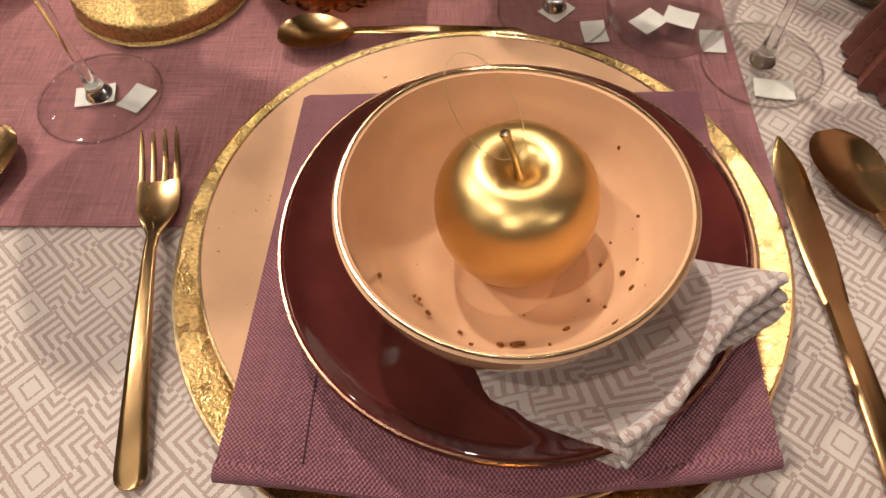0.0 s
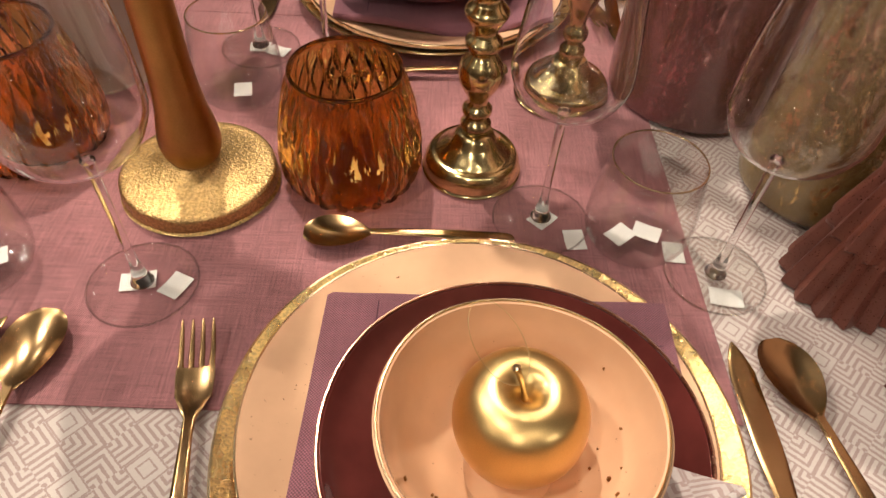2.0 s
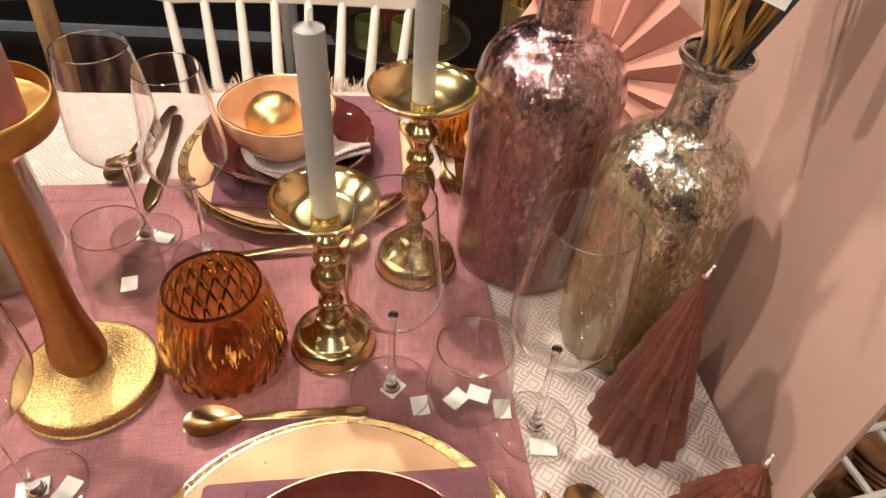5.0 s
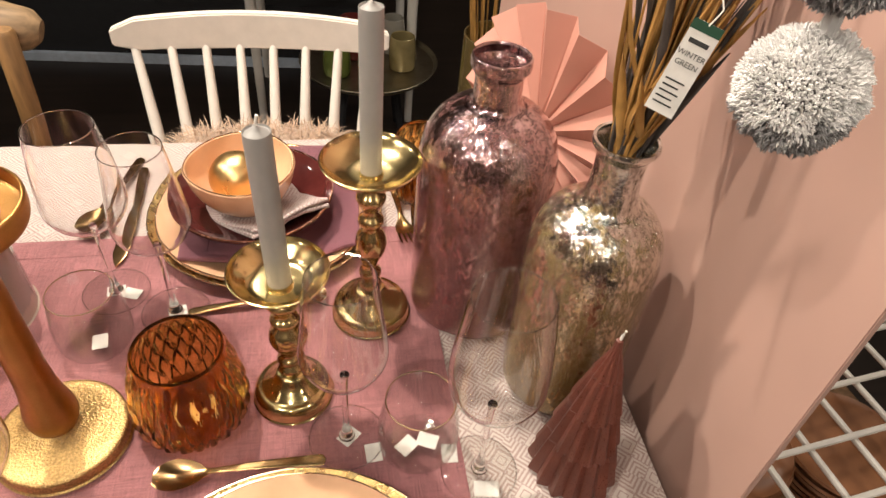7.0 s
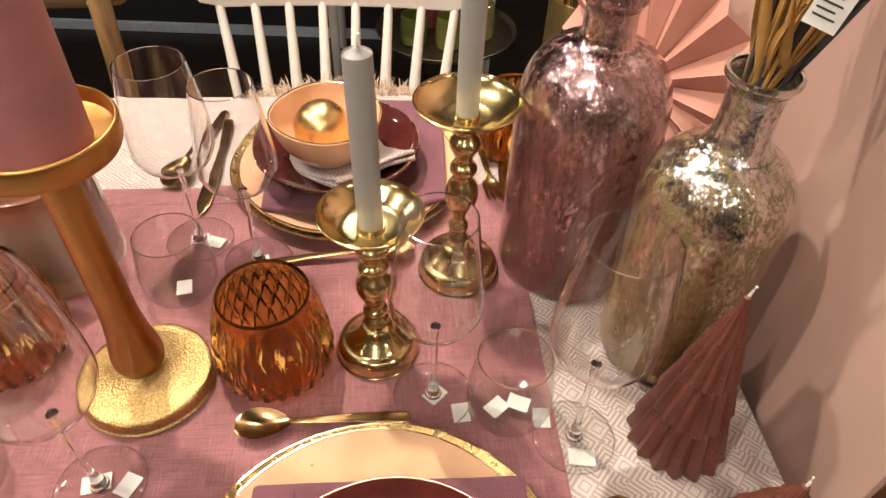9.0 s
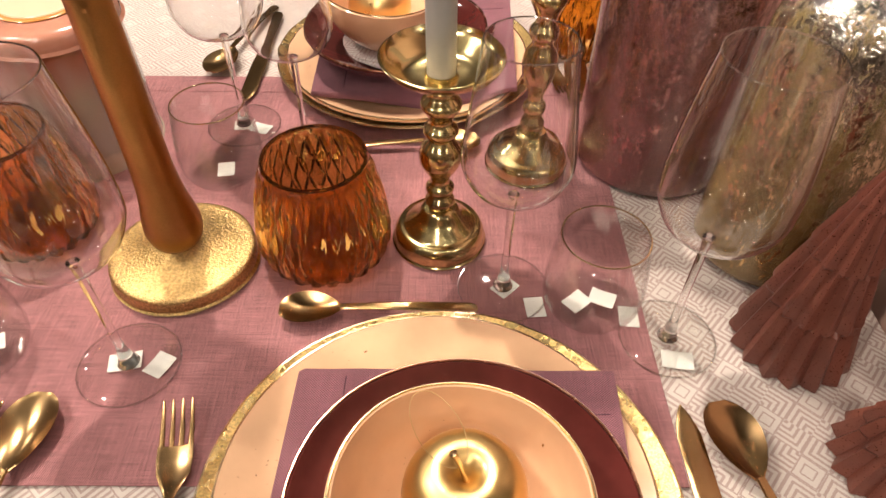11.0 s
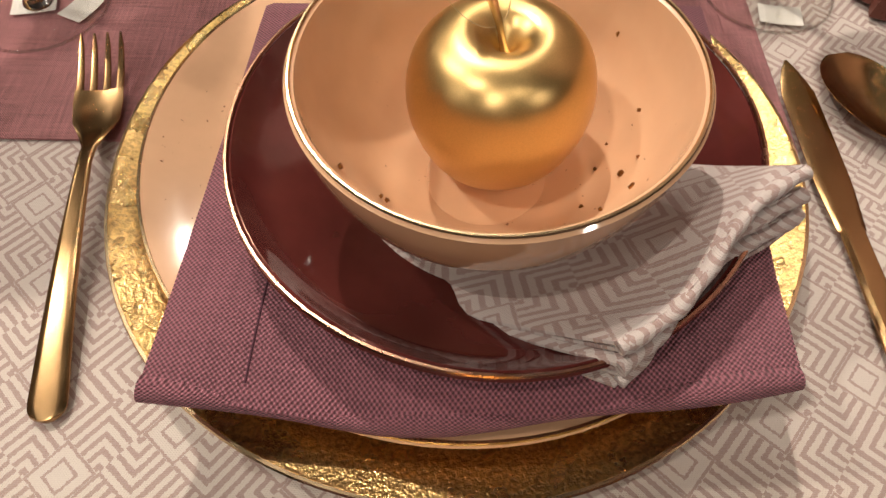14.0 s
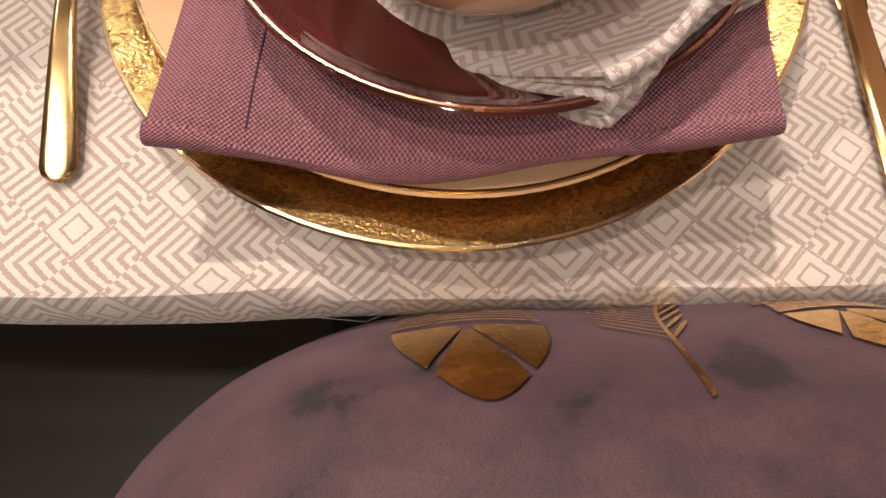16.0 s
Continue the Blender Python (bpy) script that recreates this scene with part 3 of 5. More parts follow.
CX, CY = -0.034, 0.160
charger((CX + 0.0006, CY - 0.003, TOP + 0.0012), 20)
dinner_plate((-0.0348, 0.1640, TOP + 0.0050))
deep_plate((-0.0198, 0.1340, TOP + 0.0335))
near_bowl = bowl((-0.0222, 0.1232, TOP + 0.0435), 30)
FLECK = gold("fleck_gold", (0.36, 0.17, 0.05), 0.45)


def bowl_wall(a, h):
    """A place and inward normal on the inside of the bowl at angle a and height h."""
    pts = [(0.0, 0.0036), (0.026, 0.0040), (0.043, 0.012), (0.059, 0.031), (0.068, 0.050), (0.0715, 0.066)]
    for (r0, z0), (r1, z1) in zip(pts, pts[1:]):
        if z0 <= h <= z1:
            k = (h - z0) / (z1 - z0)
            r = r0 + k * (r1 - r0)
            t = Vector((r1 - r0, z1 - z0)).normalized()
            return r * math.cos(a), r * math.sin(a), h, -t.y * math.cos(a), -t.y * math.sin(a), t.x
    return 0, 0, 0.004, 0, 0, 1


spots = []
for deg, h, size in [(-85, 0.0128, 0.0042), (-95, 0.0135, 0.0022), (-55, 0.014, 0.002), (-30, 0.0125, 0.0016), (-25, 0.03, 0.0018), (-45, 0.034, 0.0024), (-160, 0.034, 0.0020), (40, 0.052, 0.0026), (38, 0.046, 0.0012), (10, 0.034, 0.0014), (25, 0.047, 0.001), (-150, 0.016, 0.0014), (-152, 0.018, 0.0012), (-140, 0.017, 0.0016), (-10, 0.03, 0.001), (-35, 0.022, 0.001), (85, 0.055, 0.0014), (-110, 0.020, 0.001), (-70, 0.02, 0.0009), (-15, 0.024, 0.0016), (-5, 0.014, 0.0013), (-120, 0.013, 0.0015)]:
    x, y, z, nx, ny, nz = bowl_wall(radians(deg - 30), h)
    spots.append((x + nx * 0.0012, y + ny * 0.0012, z + nz * 0.0012, size, nx, ny, nz))
flakes(near_bowl, spots, FLECK)


def pressed(x, y, z, k, plate):
    """The linen lies under the plate that stands on it."""
    d = math.hypot(x - plate[0], y - plate[1])
    under = plate[2] - 0.0045 - 0.0010 * k + (0.0 if d < 0.062 else 0.48 * (d - 0.062) if d < 0.082 else 0.0096 + 0.62 * (d - 0.082))
    return min(z, under)


def plum_napkin(at, corners, seed, turn=0.0, plate=None):
    """Folded linen napkin: layers over a plate, with a stitched hem."""
    ob = thing("plum_napkin", "folded plum linen napkin with stitched hem under the plate", "napkin", at, turn, "plum napkins")
    c = [Vector(p) for p in corners]

    def make(k):
        def f(u, v):
            p = (c[0] * (1 - u) + c[1] * u) * (1 - v) + (c[3] * (1 - u) + c[2] * u) * v
            sag = math.sin(math.pi * u) * (1 - v) ** 6
            bulge = 0.004 * math.sin(u * 9 + seed) * (1 - v) ** 4
            z = p.z - 0.0035 * k - 0.013 * sag * sag + bulge * 0.9 + 0.0012 * wav(u * 4, v * 4, 1.7) - 0.006 * math.sin(math.pi * u) * math.sin(math.pi * v)
            x, y = p.x + 0.0008 * k, p.y + 0.0015 * k - 0.010 * sag
            return x, y, pressed(x, y, z, k, plate) if plate else z
        return f
    for k in range(2):
        part("layer", sheet(40, 40, make(k), 0.0036, lambda u, v: (u * 0.24, v * 0.23)), PURPLE, ob)
    f = make(0)
    pts = [Vector(f(u / 30, 0.0)) + Vector((0, 0.002, -0.0022)) for u in range(31)]
    roll = tube(pts, [0.0042 + 0.0012 * math.sin(i * 0.45 + seed) for i in range(31)], 12)
    lay = roll.loops.layers.uv.new("UVMap")
    for face in roll.faces:
        for loop in face.loops:
            loop[lay].uv = (loop.vert.co.x + 0.5, loop.vert.co.z * 1.3 + loop.vert.co.y)
    part("folded_edge", roll, PURPLE, ob)
    line = [Vector(f(0.155, v / 30)) + Vector((0, 0, 0.0019)) for v in range(1, 30)]
    part("seam", tube(line, 0.0005, 5), plain("seam_thread", (0.07, 0.02, 0.035), 0.9), ob, "dark stitched hem seam")
    line = [Vector(f(u / 30, 0.82)) + Vector((0, 0, 0.0019)) for u in range(25, 30)]
    part("seam", tube(line, 0.0005, 5), plain("seam_thread_b", (0.07, 0.02, 0.035), 0.9), ob, "dark stitched hem seam")
    return ob


plum_napkin((0, 0, 0), [(-0.146, 0.026, TOP + 0.043), (0.085, 0.031, TOP + 0.058), (0.1, 0.255, TOP + 0.031), (-0.141, 0.262, TOP + 0.022)], 2.0, plate=(-0.021, 0.1335, TOP + 0.0335))


def patterned_napkin(at, turn, front, length, layers=7, stack=0.021):
    """A napkin folded to a band whose front end is a stack of soft folds."""
    ob = thing("patterned_napkin", "folded white and rose patterned napkin beneath the bowl", "napkin", at, turn, "patterned napkins")

    def make(k):
        def f(u, v):
            front_lift = max(0.0, 1 - v / 0.42) ** 1.4
            x = (u - 0.5) * front * (1 - 0.12 * v) - (1 - u) * 0.030 * min(1.0, v * 2.2)
            y = v * length - 0.004 * math.sin(u * 6 + k * 0.35) * front_lift - 0.0007 * k * front_lift
            base = 0.0045 + front_lift * (0.0180 + 0.011 * u) + 0.002 * wav(u * 3, v * 3 + k * 0.15, 1.0) * front_lift
            z = base + front_lift * stack * (1 - k / (layers - 1)) - k * 0.0009
            return x + 0.0015 * math.sin(k * 2.1), y, z
        return f
    for k in range(layers):
        part("fold", sheet(34, 40, make(k), 0.0030, lambda u, v, k=k: (u * front + k * 0.013, v * length + k * 0.007)), NAPKIN_CLOTH, ob)
    # rolled front edges that join the layers
    for k in range(0, layers - 1, 2):
        a, b = make(k), make(k + 1)
        pts = [(Vector(a(u / 24, 0.0)) + Vector(b(u / 24, 0.0))) / 2 + Vector((0, -0.0004, 0)) for u in range(25)]
        roll = tube(pts, [0.0030 + 0.0005 * math.sin(i * 1.3 + k) for i in range(25)], 12)
        lay = roll.loops.layers.uv.new("UVMap")
        for face in roll.faces:
            for loop in face.loops:
                loop[lay].uv = (loop.vert.co.x + 0.5, loop.vert.co.z * 1.4 + k * 0.01)
        part("fold_edge", roll, NAPKIN_CLOTH, ob)
    return ob


patterned_napkin((0.0525, 0.0660, TOP + 0.0335), 41.0, 0.098, 0.160)


# decorations in the bowls
def apple(at, turn=0.0):
    ob = thing("decorative_apple", "gold lacquered decorative apple with stem and hanging thread", "ornament", at, turn)
    prof = curve([(0, 0.006), (0.006, 0.003), (0.013, 0.0005), (0.022, 0.004), (0.031, 0.017), (0.0362, 0.035), (0.0345, 0.051), (0.0282, 0.0618), (0.0195, 0.0668), (0.0125, 0.0668), (0.0070, 0.0635), (0.0030, 0.0585), (0.0010, 0.0555), (0, 0.055)], 7)
    part("body", lathe(prof, 80, lambda a, i: 1 + 0.004 * math.cos(5 * a) + 0.007 * math.sin(2 * a + 1)), LEAF_GOLD, ob)
    stem_path = [(0.0005, -0.0005, 0.054), (-0.0008, 0.0008, 0.061), (-0.0024, 0.0024, 0.069), (-0.0046, 0.0042, 0.0765), (-0.0064, 0.0055, 0.0812), (-0.0068, 0.0058, 0.0822)]
    part("stem", tube(stem_path, [0.0022, 0.0015, 0.0014, 0.0017, 0.0024, 0.0014], 12), RIM_GOLD, ob)
    loop = [(-0.004 + 0.013 * math.sin(t) - 0.012 * (1 - math.cos(t)) / 2, 0.004 + 0.034 * (1 - math.cos(t)) / 2, 0.066 + 0.030 * (1 - math.cos(t)) / 2) for t in [2 * math.pi * k / 40 for k in range(41)]]
    part("thread", tube(loop, 0.00022, 5), STRING, ob, "fine gold hanging thread")
    return ob


apple((-0.0190, 0.1345, TOP + 0.0478), 15)


def bauble(at):
    ob = thing("bauble", "matt gold glass bauble lying in a bowl", "ornament", at)
    bm = bmesh.new()
    bmesh.ops.create_uvsphere(bm, u_segments=48, v_segments=24, radius=0.037)
    part("ball", bm, gold("satin_gold", (0.88, 0.60, 0.26), 0.3), ob)
    part("cap", lathe([(0, 0.034), (0.006, 0.035), (0.006, 0.042), (0.0045, 0.043), (0, 0.043)], 16), BRASS, ob, m=pose(0, 0, 0, 115, 0, -20))
    return ob


# ---- cutlery ----
def bar(length, w0, w1, z, th):
    """Stations of a handle that widens from w0 to w1 and ends round."""
    out = []
    for t in [k / 12 for k in range(12)] + [0.94, 0.96, 0.975, 0.986, 0.994, 0.9985, 1.0]:
        w = w0 + (w1 - w0) * (t ** 1.1)
        left = (1 - t) * length / w1
        if left < 1:
            w *= max(0.06, math.sqrt(1 - (1 - left) ** 2)) ** 0.8
        out.append((-t * length, w, z * (1 - t) ** 1.5 + 0.0015 + 0.004 * math.sin(math.pi * t), th * (1 + 0.3 * t), 0, 0))
    return out


def fork(at, turn):
    ob = thing("fork", "brushed gold table fork lying beside the plate", "fork", at, turn, "forks")
    part("handle", ribbon([(0.024, 0.0125, 0.0105, 0.0022, 0.0018, 0), (0.016, 0.0128, 0.0085, 0.0024, 0.002, 0), (0.004, 0.0118, 0.007, 0.0026, 0.002, 0), (-0.006, 0.007, 0.0085, 0.003, 0.001, 0), (-0.014, 0.0038, 0.0105, 0.0032, 0, 0)] + [(y - 0.014, w, zz, t, c, x) for y, w, zz, t, c, x in bar(0.138, 0.0034, 0.0085, 0.011, 0.0026)][1:]), CUTLERY, ob)
    for k in range(4):
        x = -0.0102 + 0.0068 * k
        part("tine", ribbon([(0.0235, 0.0021, 0.0112, 0.0022, 0, x), (0.035, 0.0019, 0.0135, 0.0021, 0, x * 1.02), (0.050, 0.0015, 0.0185, 0.0018, 0, x * 1.02), (0.0565, 0.0006, 0.0215, 0.0012, 0, x * 1.01)], 7), CUTLERY, ob)
    return ob


def spoon(at, turn, scale=1.0):
    ob = thing("spoon", "brushed gold spoon lying on the table linen", "spoon", at, turn, "spoons")
    st = []
    n = 18
    for k in range(n + 1):
        t = k / n
        w = 0.0205 * math.sin(math.pi * min(1.0, 0.03 + 0.97 * t) ** 0.8) ** 0.62
        w = max(w, 0.0035)
        depth = 0.0075 * math.sin(math.pi * t)
        st.append((0.062 - 0.064 * t, w, 0.0075 + 0.004 * (1 - t) - depth * 0.8 + 0.003 * t, 0.0016, depth * 1.15, 0))
    part("bowl", ribbon(st, 13), CUTLERY, ob)
    part("handle", ribbon([(y - 0.001, w, zz, t, c, x) for y, w, zz, t, c, x in bar(0.14, 0.0035, 0.0082, 0.0105, 0.0028)]), CUTLERY, ob)
    ob.scale = (scale,) * 3
    return ob


def knife(at, turn):
    ob = thing("table_knife", "brushed gold table knife lying beside the plate", "knife", at, turn, "knives")
    st = []
    for k in range(15):
        t = k / 14
        w = 0.0095 * min(1, (t / 0.22) ** 0.6) * (1 - 0.25 * max(0, t - 0.75) / 0.25)
        st.append((0.116 * (1 - t), max(w, 0.0007), 0.0055, 0.0016 + 0.001 * t, 0, 0.0022 * (1 - t)))
    part("blade", ribbon(st), CUTLERY, ob)
    part("handle", ribbon([(0.001, 0.0062, 0.0055, 0.0046, 0, 0), (-0.02, 0.0062, 0.0055, 0.005, 0, 0), (-0.06, 0.0072, 0.0055, 0.0052, 0, 0), (-0.1, 0.0082, 0.0055, 0.005, 0, 0), (-0.106, 0.006, 0.0055, 0.004, 0, 0)]), CUTLERY, ob)
    return ob


def toward(a, b):
    """Degrees to turn a bar that lies along y so that it runs from a towards b."""
    return math.degrees(math.atan2(-(b[0] - a[0]), b[1] - a[1]))


CL, RL = TOP + 0.0015, TOP + 0.0035
fork((-0.2195, 0.178, CL), toward((-0.2, 0.027), (-0.2265, 0.232)))
knife((0.1565, 0.125, CL), toward((0.163, 0.03), (0.154, 0.241)))
spoon((0.1935, 0.180, CL), toward((0.207, 0.05), (0.1995, 0.243)) + 10)
spoon((-0.337, 0.183, RL - 0.001), -2)
knife((-0.418, 0.137, RL), -26)
spoon((-0.1175, 0.3315, RL), toward((-0.014, 0.3385), (-0.174, 0.3315)), 0.84)


# ---- glasses ----
def wine_glass(at, big=True, turn=0.0):
    k = 1.035
    if big is None:
        big, k = True, 0.955
    size = "large" if big else "small"
    ob = thing("wine_glass", size + " clear stemmed wine glass standing on the table linen", "wine glass", at, turn, "wine glasses")
    if big:
        prof = curve([(0, 0.121), (0.006, 0.121), (0.021, 0.1232), (0.0355, 0.132), (0.0440, 0.148), (0.0455, 0.162), (0.0440, 0.190), (0.0398, 0.226), (0.0355, 0.257)], 6)
        top = 0.121
    else:
        prof = curve([(0, 0.112), (0.006, 0.112), (0.020, 0.1142), (0.0335, 0.122), (0.0412, 0.136), (0.0425, 0.148), (0.040, 0.170), (0.0355, 0.205), (0.0315, 0.236)], 6)
        top = 0.112
    prof = [(r, z * k) for r, z in prof]
    top *= k
    cup = part("bowl", lathe(shell(prof, 0.0010), 72), SOLID, ob)
    part("rim", ring_tube(prof[-1][0] - 0.0005, prof[-1][1], None, 0.0007, 64), LIP, cup)
    part("stem", lathe(curve([(0.0, 0.0045), (0.0085, 0.0048), (0.0068, 0.010), (0.0052, 0.017), (0.0034, 0.030), (0.0031, 0.06), (0.0036, top - 0.012), (0.0048, top - 0.003), (0.0, top - 0.0012)], 5), 24), SOLID, ob)
    foot = part("foot", lathe([(0, 0.0012), (0.038, 0.0012), (0.0400, 0.0018), (0.0405, 0.0026), (0.0395, 0.0032), (0.025, 0.0036), (0.012, 0.0044), (0, 0.0044)], 64), GLASS, ob)
    part("foot_rim", ring_tube(0.0402, 0.0024, None, 0.0010, 64), LIP, foot)
    return ob


def tumbler(at, turn=0.0):
    ob = thing("tumbler", "clear rounded stemless glass with a thin gold rim", "glass", at, turn, "tumblers")
    prof = curve([(0, 0.0015), (0.026, 0.0015), (0.033, 0.004), (0.0405, 0.015), (0.0425, 0.028), (0.0415, 0.048), (0.038, 0.072), (0.0355, 0.088)], 6)
    wall = shell(prof, 0.0013)
    wall = [(r, max(z, 0.0085 + 0.0045 * (r / 0.036) ** 2)) if i > len(prof) else (r, z) for i, (r, z) in enumerate(wall)]
    part("body", lathe(wall, 64), GLASS, ob)
    part("base", lathe(curve([(0, 0.0022), (0.026, 0.0024), (0.0335, 0.0055), (0.036, 0.0095), (0.030, 0.0082), (0, 0.0072)], 4), 48), THICK_CLEAR, ob)
    part("rim", ring_tube(0.035, 0.0883, None, 0.0007), RIM_GOLD, ob, "thin gold rim")
    return ob


def paper_label(at, turn, w=0.024, h=0.017):
    bm = sheet(6, 6, lambda u, v: ((u - 0.5) * w, (v - 0.5) * h, 0.0004 + 0.0008 * (2 * u - 1) ** 2), 0.0003)
    ob = part("price_label", bm, PAPER)
    ob.matrix_basis = pose(*at, 0, 0, turn)
    return tagged(ob, "small blank white paper price label under a glass", "label", "price labels")


GLASS_AT = [((-0.282, 0.277), True, RL), ((0.160, 0.308), True, CL), ((0.024, 0.361), False, RL), ((-0.255, 0.602), None, RL), ((-0.178, 0.562), False, RL)]
for (x, y), big, z in GLASS_AT:
    wine_glass((x, y, z), big, 40 * x)
for x, y in ((0.098, 0.341), (-0.403, 0.284), (-0.258, 0.518)):
    tumbler((x, y, RL), 70 * y)
LZ = RL + 0.0003
for x, y, z, a in [(-0.287, 0.280, LZ, 12), (-0.2585, 0.277, LZ, 65), (0.026, 0.362, LZ, 45), (0.051, 0.339, LZ, 95), (0.164, 0.286, CL + 0.0003, -8), (0.132, 0.330, CL + 0.0012, 85), (-0.256, 0.604, LZ, 8), (-0.236, 0.598, LZ, -20), (-0.176, 0.562, LZ, 15)]:
    paper_label((x, y, z), a, 0.026 if a in (12, -8) else 0.022)
for x, y, a in ((0.086, 0.338, 40), (0.109, 0.342, -25), (-0.406, 0.274, 60), (-0.395, 0.289, 25), (-0.2545, 0.512, 100)):
    paper_label((x, y, RL + 0.0102), a, 0.022)


# ---- candle holders and votives ----
def taper_candle(at, height, lean=(0, 0), tall=False):
    ob = thing("taper_candle", "grey wax taper candle with white wick in a brass holder", "candle", at, 0, "taper candles")
    prof = curve([(0, 0), (0.0112, 0), (0.0115, 0.002), (0.0118, height * 0.5), (0.0118, height - 0.008), (0.0105, height - 0.003), (0.005, height + 0.001), (0.0022, height + 0.004), (0.0, height + 0.004)], 4)
    wax = part("wax", lathe(prof, 28), WAX_GREY, ob)
    part("wick", tube([(0, 0, height + 0.003), (0.0005, 0, height + 0.009), (0.002, 0, height + 0.014)], 0.0012, 6), WICK, wax)
    ob.matrix_basis = pose(*at, lean[0], lean[1], 0)
    return ob


def brass_holder(at, s, h):
    """Turned brass candlestick: s is its base radius, h the height of its drip pan."""
    ob = thing("brass_candlestick", "turned polished brass candlestick with a wide drip pan", "candlestick", at, 0, "brass candlesticks")
    part("base", lathe(curve([(0, 0), (s * 0.97, 0), (s, 0.004), (s * 0.99, 0.012), (s * 0.9, 0.019), (s * 0.78, 0.021), (s * 0.7, 0.024), (s * 0.5, 0.032), (s * 0.33, 0.042), (0.0, 0.042)], 4), 56), BRASS, ob)
    z0, z1 = 0.041, h - 0.0135
    k = (z1 - z0) / 0.112
    pts = [(0.010, 0), (0.012, 0.003), (0.0135, 0.008), (0.009, 0.013), (0.0125, 0.017), (0.0125, 0.021), (0.0085, 0.025), (0.010, 0.031), (0.0165, 0.041), (0.0185, 0.049), (0.0165, 0.057), (0.0105, 0.064), (0.0145, 0.069), (0.0145, 0.073), (0.0095, 0.078), (0.012, 0.084), (0.0165, 0.090), (0.0165, 0.094), (0.0105, 0.1), (0.013, 0.106), (0.021, 0.112)]
    part("stem", lathe(curve([(r, z0 + z * k) for r, z in pts], 3), 40), BRASS, ob)
    w = s * 1.15
    pan = curve([(0, -0.014), (0.021, -0.0135), (0.03, -0.0115), (w * 0.75, -0.007), (w * 0.93, 0.0), (w, 0.0055)], 4)
    part("drip_pan", lathe(shell([(r, h + z) for r, z in pan], 0.0018), 56), BRASS, ob)
    part("socket", lathe([(0.0120, h - 0.0125), (0.0138, h - 0.0125), (0.0134, h - 0.0085), (0.0120, h - 0.0085)], 28), BRASS, ob)
    return ob


brass_holder((-0.033, 0.426, RL), 0.0425, 0.190)
taper_candle((-0.033, 0.426, RL + 0.1782), 0.172, (0, -1))
brass_holder((0.0635, 0.545, RL), 0.048, 0.230)
taper_candle((0.0635, 0.545, RL + 0.2182), 0.183)


def pillar_holder(at):
    ob = thing("gold_candlestick", "tall cast gold pillar candlestick with round foot", "candlestick", at)
    w = organic(0.9, 0.01)
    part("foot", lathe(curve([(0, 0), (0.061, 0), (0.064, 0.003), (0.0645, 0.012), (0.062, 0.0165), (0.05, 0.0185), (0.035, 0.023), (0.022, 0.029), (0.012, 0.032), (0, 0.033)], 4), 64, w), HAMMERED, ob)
    part("stem", lathe(curve([(0, 0.026), (0.014, 0.027), (0.021, 0.033), (0.0245, 0.045), (0.0235, 0.060), (0.019, 0.085), (0.0165, 0.12), (0.0155, 0.2), (0.0150, 0.27), (0.018, 0.283), (0.0, 0.284)], 5), 40), CAST, ob)
    part("plate", lathe(curve([(0, 0.284), (0.02, 0.285), (0.05, 0.289), (0.056, 0.293), (0.0575, 0.303), (0.0575, 0.311), (0.0545, 0.312), (0.0535, 0.303), (0.048, 0.298), (0, 0.297)], 4), 64), CAST, ob)
    return ob


GS = (-0.2665, 0.392)
pillar_holder((*GS, RL))
pillar = thing("pillar_candle", "rose pink wax pillar candle on a gold candlestick", "candle", (*GS, RL + 0.2985))
part("wax", lathe(curve([(0, 0), (0.035, 0), (0.0365, 0.002), (0.0365, 0.14), (0.034, 0.149), (0.012, 0.147), (0, 0.1465)], 4), 48), WAX_PINK, pillar)
part("wick", tube([(0, 0, 0.146), (0.001, 0, 0.156), (0.003, 0.001, 0.163)], 0.0011, 6), WICK, pillar)


def votive(at, scale=1.0, turn=0.0):
    ob = thing("votive_holder", "ribbed amber glass votive holder on the table linen", "votive holder", at, turn, "amber votive holders")
    outer = curve([(0, 0.001), (0.045, 0.001), (0.054, 0.005), (0.0585, 0.016), (0.0592, 0.03), (0.0565, 0.055), (0.051, 0.082), (0.0455, 0.1), (0.0445, 0.105)], 7)
    prof = shell(outer, 0.0035)
    n = len(outer)

    def w(a, i):
        """Upright facets whose edges lean together and apart, so that they meet in long diamonds."""
        r, z = prof[i]
        if r < 0.03 or z > 0.101:
            return 1.0
        x = (a * 44 / (2 * math.pi)) % 44
        swing = 0.40 * (abs(((z / 0.046) % 1.0) * 2 - 1) * 2 - 1)
        near = min(abs(x - (k + (swing if k % 2 == 0 else -swing))) for k in range(int(x) - 1, int(x) + 3))
        groove = max(0.0, 1 - near / 0.5) ** 1.3
        return 1 + (0.016 - 0.070 * groove * (1.0 if i < n else 0.45)) * min(1, (0.101 - z) / 0.008)
    part("body", lathe(prof, 396, w), AMBER, ob)
    part("rim", ring_tube(0.0428, 0.1055, None, 0.0017), AMBER, ob)
    lab = sheet(4, 4, lambda u, v: ((u - 0.5) * 0.022, (v - 0.5) * 0.017, 0.0062), 0.0003)
    part("sticker", lab, PAPER, ob, "white paper sticker inside", m=pose(0.012, -0.006, 0, 0, 0, 20))
    ob.scale = (scale,) * 3
    return ob


votive((-0.139, 0.412, RL), 1.02, 8)
votive((-0.418, 0.437, RL), 1.05, 50)
votive((0.163, 0.795, CL), 0.95, 20)


